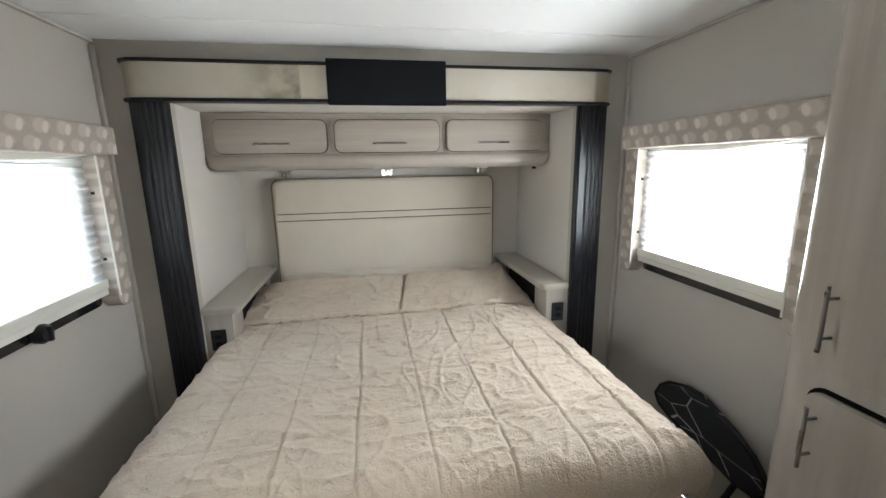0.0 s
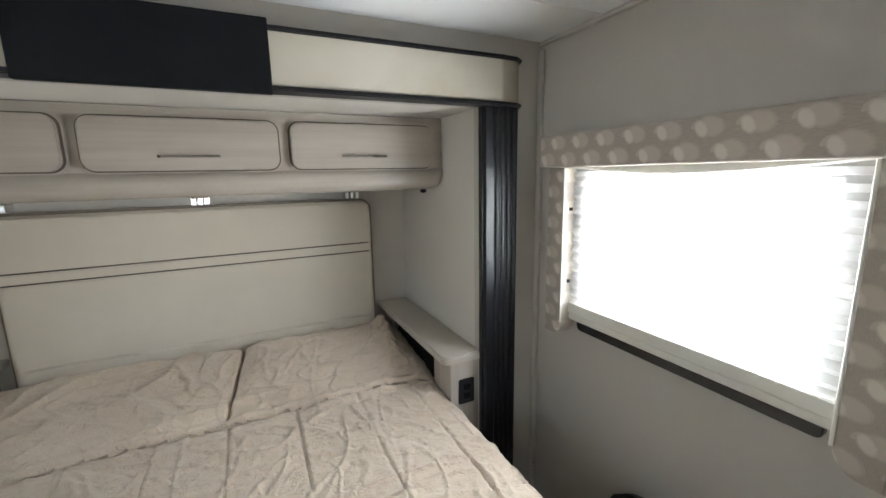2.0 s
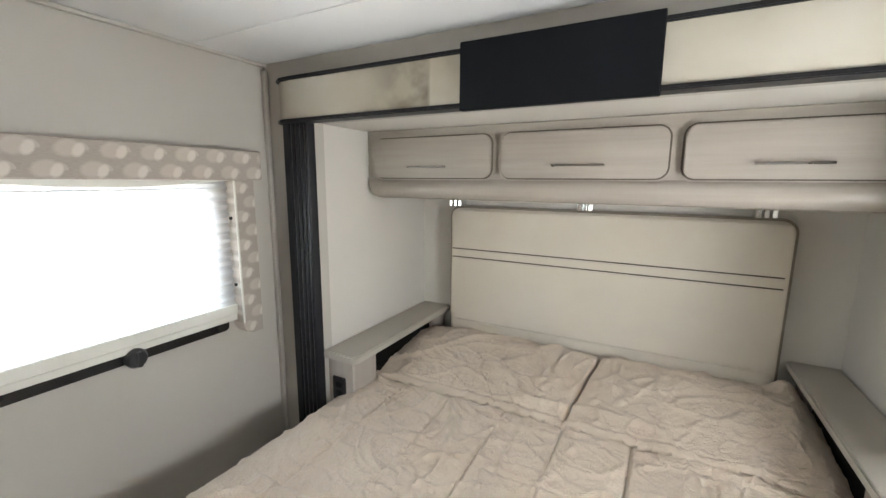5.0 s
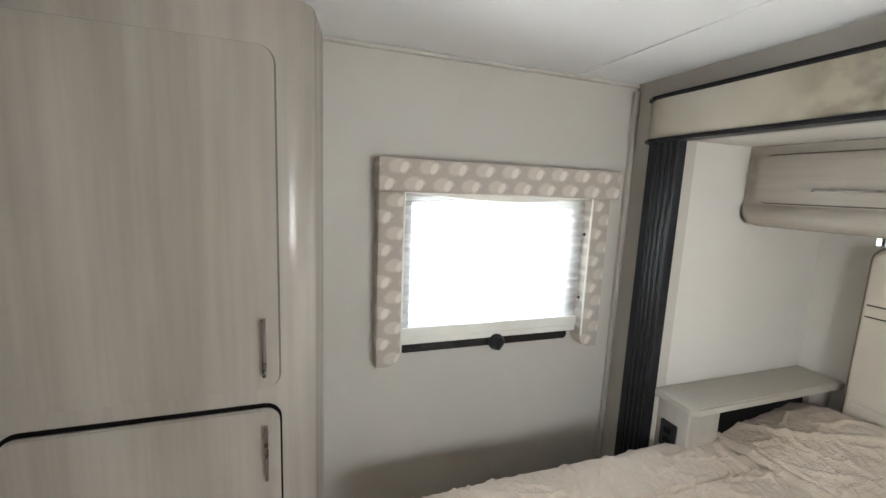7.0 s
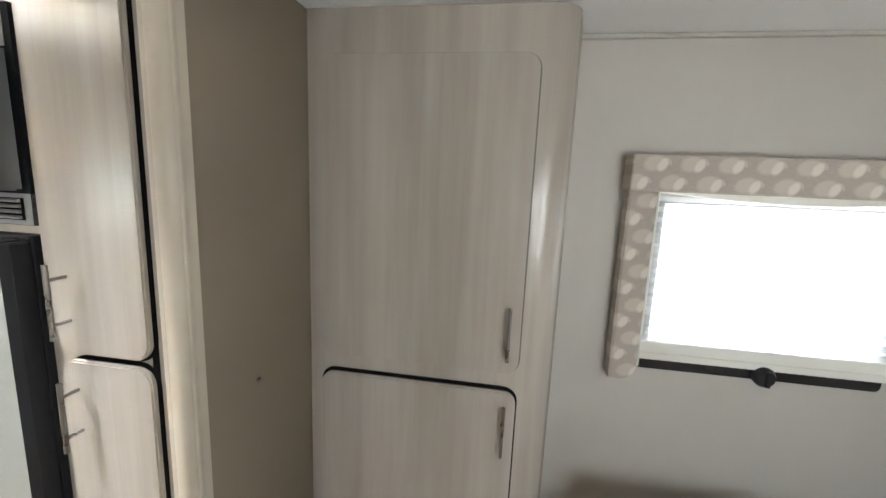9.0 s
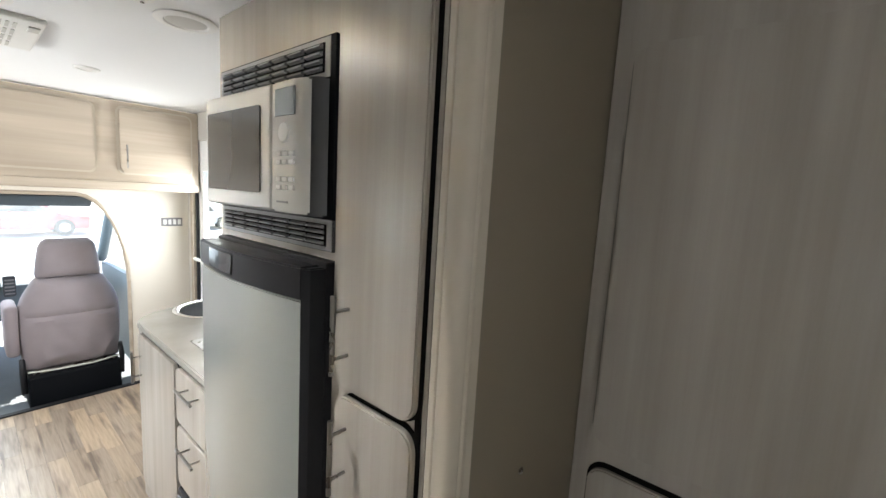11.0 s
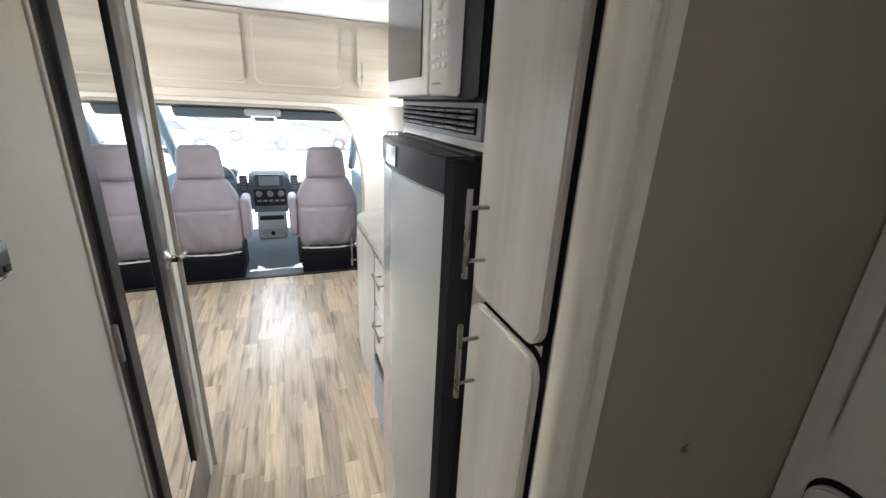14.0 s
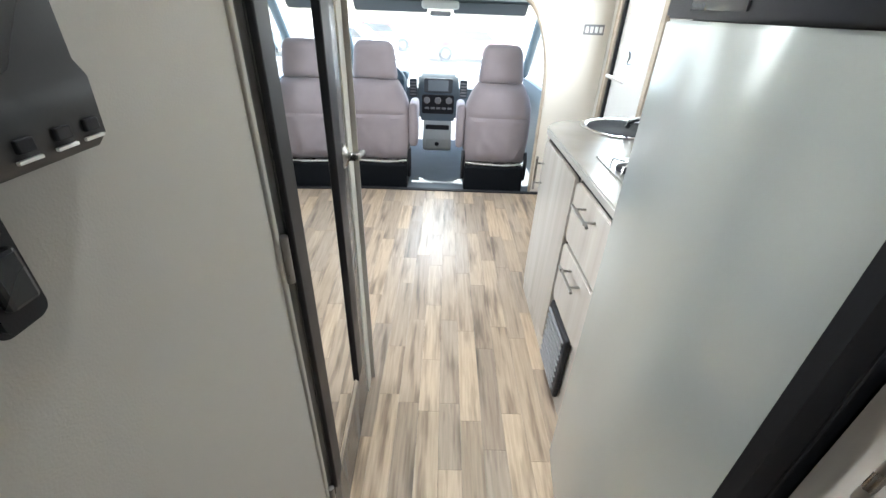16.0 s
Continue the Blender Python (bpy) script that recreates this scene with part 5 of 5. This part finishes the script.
        part("front_pillar", tube([(xo, -4.58, 1.49), (xo, -4.95, 1.10), (xo, -5.28, 0.74)], 0.045, 10), M["dash"], wall, smooth=True)
        g = part("side_window", prism([(-3.63, 0.75), (-3.66, 1.50), (-4.56, 1.46), (-5.2, 0.76)], "x", xo + s * 0.02, xo + s * 0.024), M["glass"], wall)
        g.visible_shadow = False
        part("seat_belt", box(xo - s * 0.02 - 0.002, xo - s * 0.02 + 0.002, -3.60, -3.55, 0.1, 1.4), M["grey"], wall, "hanging seat belt")
    ws = thing("windshield", (MID, -4.9, 0.8), "large bright windscreen of the cab", "window", kind="structure")
    g = part("pane", prism([(-4.575, 1.46), (-5.30, 0.80), (-5.304, 0.803), (-4.579, 1.464)], "x", MID - half, MID + half), M["windscreen"], ws)
    g.visible_shadow = False
    h = part("header", box(MID - half, MID + half, -4.60, -4.44, 1.44, 1.50, 0.02), M["dash"], ws, "grey windscreen header")
    for xa, xb in ((MID + 0.12, MID + 0.80), (MID - 0.80, MID - 0.12)):
        v = thing("sun_visor", ((xa + xb) / 2, -4.42, 1.42), "dark folded sun visor above the windscreen", "sun visor", "sun visors")
        part("flap", prism([(-4.37, 1.455), (-4.345, 1.44), (-4.43, 1.362), (-4.455, 1.352), (-4.46, 1.365)], "x", xa, xb, 0.008), M["visor"], v, smooth=True)
    m = thing("overhead_console", (MID, -4.40, 1.42), "pale overhead console with the inside mirror", "console")
    part("housing", box(MID - 0.17, MID + 0.17, -4.45, -4.28, 1.385, 1.455, 0.025, 3), M["dash_pale"], m, smooth=True)
    part("mirror", box(MID - 0.10, MID + 0.10, -4.56, -4.545, 1.325, 1.37, 0.01), M["grey"], m)
    single("hood", box(MID - 0.85, MID + 0.85, -6.2, -5.32, 0.45, 0.74, 0.08, 3), M["car_white"], "white bonnet of the coach", "bonnet", kind="structure", smooth=True)


cab()


def entry_door():
    t = thing("entry_door", (XL, -2.93, 0), "white entry door with a window and a wooden jamb", "door")
    y0, y1 = -3.25, -2.62
    part("leaf", holed("x", XL - 0.045, XL - 0.01, y0, y1, 0.02, 1.95, [(y0 + 0.12, y1 - 0.12, 1.05, 1.72)]), M["white"], t, "white door leaf")
    g = part("pane", box(XL - 0.03, XL - 0.026, y0 + 0.12, y1 - 0.12, 1.05, 1.72), M["glass"], t)
    g.visible_shadow = False
    part("jamb", box(XL + 0.001, XL + 0.03, y0 - 0.06, y0 - 0.005, 0, 1.98, 0.006), M["wood_warm"], t, "light wooden jamb")
    part("jamb", box(XL + 0.001, XL + 0.03, y1 + 0.005, y1 + 0.06, 0, 1.98, 0.006), M["wood_warm"], t, "light wooden jamb")
    part("lock_edge", box(XL - 0.008, XL + 0.012, y0 + 0.002, y0 + 0.03, 0.05, 1.93, 0.003), M["black"], t, "dark lock edge")
    part("grab_bar", tube([(XL + 0.04, y0 + 0.05, 1.02), (XL + 0.04, y0 + 0.35, 1.02)], 0.012, 10), M["white"], t, "white grab bar", smooth=True)


entry_door()


def switch_panel():
    t = thing("switch_panel", (-0.80, -3.449, 1.30), "small panel with four rocker switches", "switch")
    part("plate", box(-0.875, -0.725, -3.449, -3.444, 1.262, 1.330, 0.003), M["grey"], t)
    for k in range(4):
        part("rocker", box(-0.862 + 0.034 * k, -0.840 + 0.034 * k, -3.444, -3.436, 1.276, 1.316, 0.002), M["white"], t)


switch_panel()

# ---- wall fittings beside the bathroom door ----
def remote_holder():
    t = thing("monitor_panel", (BX, -0.28, 1.35), "dark grey wall monitor box with small switches", "control panel")
    part("body", prism([(BX - 0.001, 1.298), (BX - 0.016, 1.298), (BX - 0.024, 1.308), (BX - 0.026, 1.345), (BX - 0.020, 1.355), (BX - 0.020, 1.405), (BX - 0.014, 1.412), (BX - 0.001, 1.412)], "y", -0.335, -0.190, 0.004), M["monitor"], t, smooth=True)
    part("side_cap", prism([(BX - 0.001, 1.300), (BX - 0.024, 1.306), (BX - 0.026, 1.410), (BX - 0.001, 1.410)], "y", -0.189, -0.175, 0.004), M["black"], t, "black end cap")
    for y in (-0.325, -0.302, -0.275):
        part("switch", box(BX - 0.027, BX - 0.022, y, y + 0.012, 1.312, 1.320, 0.001), M["black"], t)
        part("switch_mark", box(BX - 0.0262, BX - 0.024, y - 0.002, y + 0.014, 1.3065, 1.3085), M["white"], t)
    part("window", box(BX - 0.0225, BX - 0.019, -0.285, -0.240, 1.365, 1.395, 0.001), M["gap"], t)
    t.location.z += 0.012
    s = thing("rocker_switch", (BX, -0.235, 1.25), "black rocker light switch on the wall", "switch")
    part("plate", prism(rounded(-0.240, -0.204, 1.212, 1.290, 0.009), "x", BX - 0.014, BX - 0.001, 0.004), M["black"], s, smooth=True)
    part("rocker", box(BX - 0.020, BX - 0.012, -0.232, -0.212, 1.230, 1.266, 0.003), M["monitor"], s)
    s.location += Vector((0, -0.010, 0.012))


remote_holder()


def folding_stool():
    """Dark streaked padded seat, folded and leaning on the wall beside the bed."""
    t = thing("folding_stool", (1.55, 1.40, 0.0), "folded stool with a black and white streaked padded seat", "stool")
    top = [(1.66, 0.45), (1.63, 0.51), (1.578, 0.552), (1.489, 0.583), (1.395, 0.588), (1.25, 0.541), (1.147, 0.490), (1.087, 0.430), (1.075, 0.385)]
    low = [(1.10, 0.345), (1.20, 0.335), (1.40, 0.365), (1.55, 0.385), (1.63, 0.41)]
    part("seat", prism(top + low, "x", 1.548, 1.584, 0.010), M["streak"], t, "black padded seat with white streaks", smooth=True)
    part("piping", tube([(1.550, y, z) for y, z in top + low + top[:1]], 0.008, 8, False), M["black"], t, smooth=True)
    for y, dy in ((1.18, 0.10), (1.52, -0.08)):
        part("leg", tube([(1.570, y, 0.40), (1.50, y + dy, 0.012)], 0.012, 8), M["black"], t, "black tube leg", smooth=True)
    part("foot_bar", tube([(1.50, 1.28, 0.013), (1.50, 1.44, 0.013)], 0.012, 8), M["black"], t, smooth=True)


def streak_material():
    m, t, b = material("black streaked cloth", (0.02, 0.024, 0.03), 0.5)
    w = t.nodes.new("ShaderNodeTexVoronoi")
    w.feature = "DISTANCE_TO_EDGE"
    w.inputs["Scale"].default_value = 6.0
    t.links.new(coords(t, (1, 0.5, 1.6), (0.6, 0, 0)), w.inputs["Vector"])
    n = node(t, "ShaderNodeTexNoise", Scale=25.0)
    line = calc(t, "LESS_THAN", w.outputs["Distance"], calc(t, "MULTIPLY", n.outputs["Fac"], 0.022))
    t.links.new(mixed(t, line, (0.022, 0.026, 0.032), (0.55, 0.55, 0.54)), b.inputs["Base Color"])
    return m


M["streak"] = streak_material()
folding_stool()

# ---- outside ----
single("ground", box(-150, 150, -150, 150, -0.95, -0.90), M["asphalt"], "sunlit pale concrete yard", "ground", kind="structure")


def parked_car(x, y, paint, yaw, label):
    t = thing("car", (0, 0, -0.9), label, "car", "parked cars")
    side = [(-2.2, 0.25), (-2.25, 0.75), (-1.3, 0.90), (-0.7, 1.42), (0.9, 1.45), (1.7, 0.98), (2.2, 0.92), (2.25, 0.3)]
    part("body", prism([(u, w - 0.9) for u, w in side], "y", -0.88, 0.88, 0.06), paint, t, smooth=True)
    for s in (-1, 1):
        part("window", prism([(u, w - 0.9) for u, w in ((-0.95, 0.96), (-0.55, 1.34), (0.8, 1.37), (1.3, 0.99))], "y", s * 0.875, s * 0.887), M["oven_glass"], t)
        for u in (-1.4, 1.4):
            wheel = part("wheel", lathe([(0.33, -0.1), (0.34, 0.0), (0.33, 0.1), (0.20, 0.11), (0.02, 0.09)], (u, s * 0.80, -0.56), "y", 24), M["tyre"], t, smooth=True)
            part("rim", lathe([(0.2, -0.112), (0.19, 0.112), (0.02, 0.12)], (u, s * 0.80, -0.56), "y", 20), M["steel"], wheel, smooth=True)
    t.matrix_basis = pose(x, y, -0.9, 0, 0, yaw)
    return t


parked_car(-1.0, -23.0, M["red"], 4, "parked red car in the sunny yard")
parked_car(5.0, -22.0, M["car_white"], -6, "parked white car in the sunny yard")
parked_car(-7.5, -24.0, M["car_white"], 20, "parked white car farther off in the yard")
parked_car(4.2, -27.5, M["red"], -3, "parked red car behind a white one")


# ---- floor strips ----
def floor_strips():
    """Three-strip laminate: staggered strips along the coach, the nearest as single pieces."""
    rng = random.Random(5)
    m, t, b = material("strip laminate", (0.4, 0.3, 0.2), 0.37)
    info = t.nodes.new("ShaderNodeObjectInfo")
    geo = t.nodes.new("ShaderNodeNewGeometry")
    pick = calc(t, "FRACT", calc(t, "ADD", info.outputs["Random"], geo.outputs["Random Per Island"]))
    tone = ramp(t, pick, [(0.0, (0.26, 0.205, 0.158)), (0.22, (0.45, 0.345, 0.245)), (0.45, (0.34, 0.275, 0.215)), (0.7, (0.55, 0.42, 0.29)), (1.0, (0.44, 0.35, 0.265))])
    fine, soft = node(t, "ShaderNodeTexNoise", Scale=1.0, Detail=6.0, Roughness=0.6), node(t, "ShaderNodeTexNoise", Scale=1.0, Detail=3.0)
    tc = t.nodes.new("ShaderNodeTexCoord")
    shift = t.nodes.new("ShaderNodeVectorMath")
    shift.operation = "ADD"
    comb = t.nodes.new("ShaderNodeCombineXYZ")
    t.links.new(calc(t, "MULTIPLY", info.outputs["Random"], 40.0), comb.inputs[0])
    t.links.new(calc(t, "MULTIPLY", info.outputs["Random"], 17.0), comb.inputs[1])
    t.links.new(tc.outputs["Object"], shift.inputs[0]), t.links.new(comb.outputs[0], shift.inputs[1])
    for n, sc in ((fine, (90, 4, 1)), (soft, (22, 2.2, 1))):
        mp = t.nodes.new("ShaderNodeMapping")
        mp.inputs["Scale"].default_value = sc
        t.links.new(shift.outputs[0], mp.inputs["Vector"]), t.links.new(mp.outputs[0], n.inputs["Vector"])
    grain = ramp(t, fine.outputs["Fac"], [(0.3, (0.72, 0.70, 0.68)), (0.6, (1, 1, 1))])
    dark = ramp(t, soft.outputs["Fac"], [(0.30, (0.42, 0.40, 0.40)), (0.48, (1, 1, 1))])
    t.links.new(mixed(t, 1.0, mixed(t, 1.0, tone, grain, "MULTIPLY"), dark, "MULTIPLY"), b.inputs["Base Color"])
    bump(t, b, fine.outputs["Fac"], 0.06, 0.0005)
    W, g = 0.084, 0.0003
    meshes = {}

    def strip_mesh(length):
        key = round(length, 3)
        if key not in meshes:
            bm = bmesh.new()
            x, y, c = W / 2 - g, length / 2 - g, 0.0004
            lo = [bm.verts.new((sx * x, sy * y, -0.006)) for sx, sy in ((-1, -1), (1, -1), (1, 1), (-1, 1))]
            mi = [bm.verts.new((sx * x, sy * y, -c)) for sx, sy in ((-1, -1), (1, -1), (1, 1), (-1, 1))]
            hi = [bm.verts.new((sx * (x - c), sy * (y - c), 0.0)) for sx, sy in ((-1, -1), (1, -1), (1, 1), (-1, 1))]
            for a, q in ((lo, mi), (mi, hi)):
                for k in range(4):
                    bm.faces.new((a[k], a[(k + 1) % 4], q[(k + 1) % 4], q[k]))
            bm.faces.new(hi)
            me = bpy.data.meshes.new("floor_strip")
            bm.to_mesh(me)
            bm.free()
            me.materials.append(m)
            meshes[key] = me
        return meshes[key]

    rest_v, rest_f = [], []
    count = 0
    cols = int((XR - XL) / W)
    for c in range(cols):
        x = XL + W * (c + 0.5)
        y = -3.42
        first = True
        while y < 2.10:
            L = rng.choice((0.28, 0.40, 0.52, 0.64))
            if first:
                L, first = rng.choice((0.10, 0.18, 0.26, 0.34)), False
            L = min(L, 2.14 - y)
            yc = y + L / 2
            if -0.22 < x < 0.98 and -3.42 < yc < -0.2 and count < 300:
                ob = new("floor_strip", strip_mesh(L))
                ob.parent = floor
                ob.location = (x, yc, 0)
                count += 1
            else:
                k = len(rest_v)
                for sx, sy in ((-1, -1), (1, -1), (1, 1), (-1, 1)):
                    rest_v.append((x + sx * (W / 2 - g), yc + sy * (L / 2 - g), 0.0))
                for sx, sy in ((-1, -1), (1, -1), (1, 1), (-1, 1)):
                    rest_v.append((x + sx * (W / 2 - g), yc + sy * (L / 2 - g), -0.006))
                rest_f.append((k, k + 1, k + 2, k + 3))
                rest_f += [(k + i, k + 4 + i, k + 4 + (i + 1) % 4, k + (i + 1) % 4) for i in range(4)]
            y += L
    me = bpy.data.meshes.new("floor_strips_rest")
    me.from_pydata(rest_v, [], rest_f)
    me.materials.append(m)
    ob = tagged(new("floor_strips", me), kind="stuff")
    ob.parent = floor


floor_strips()
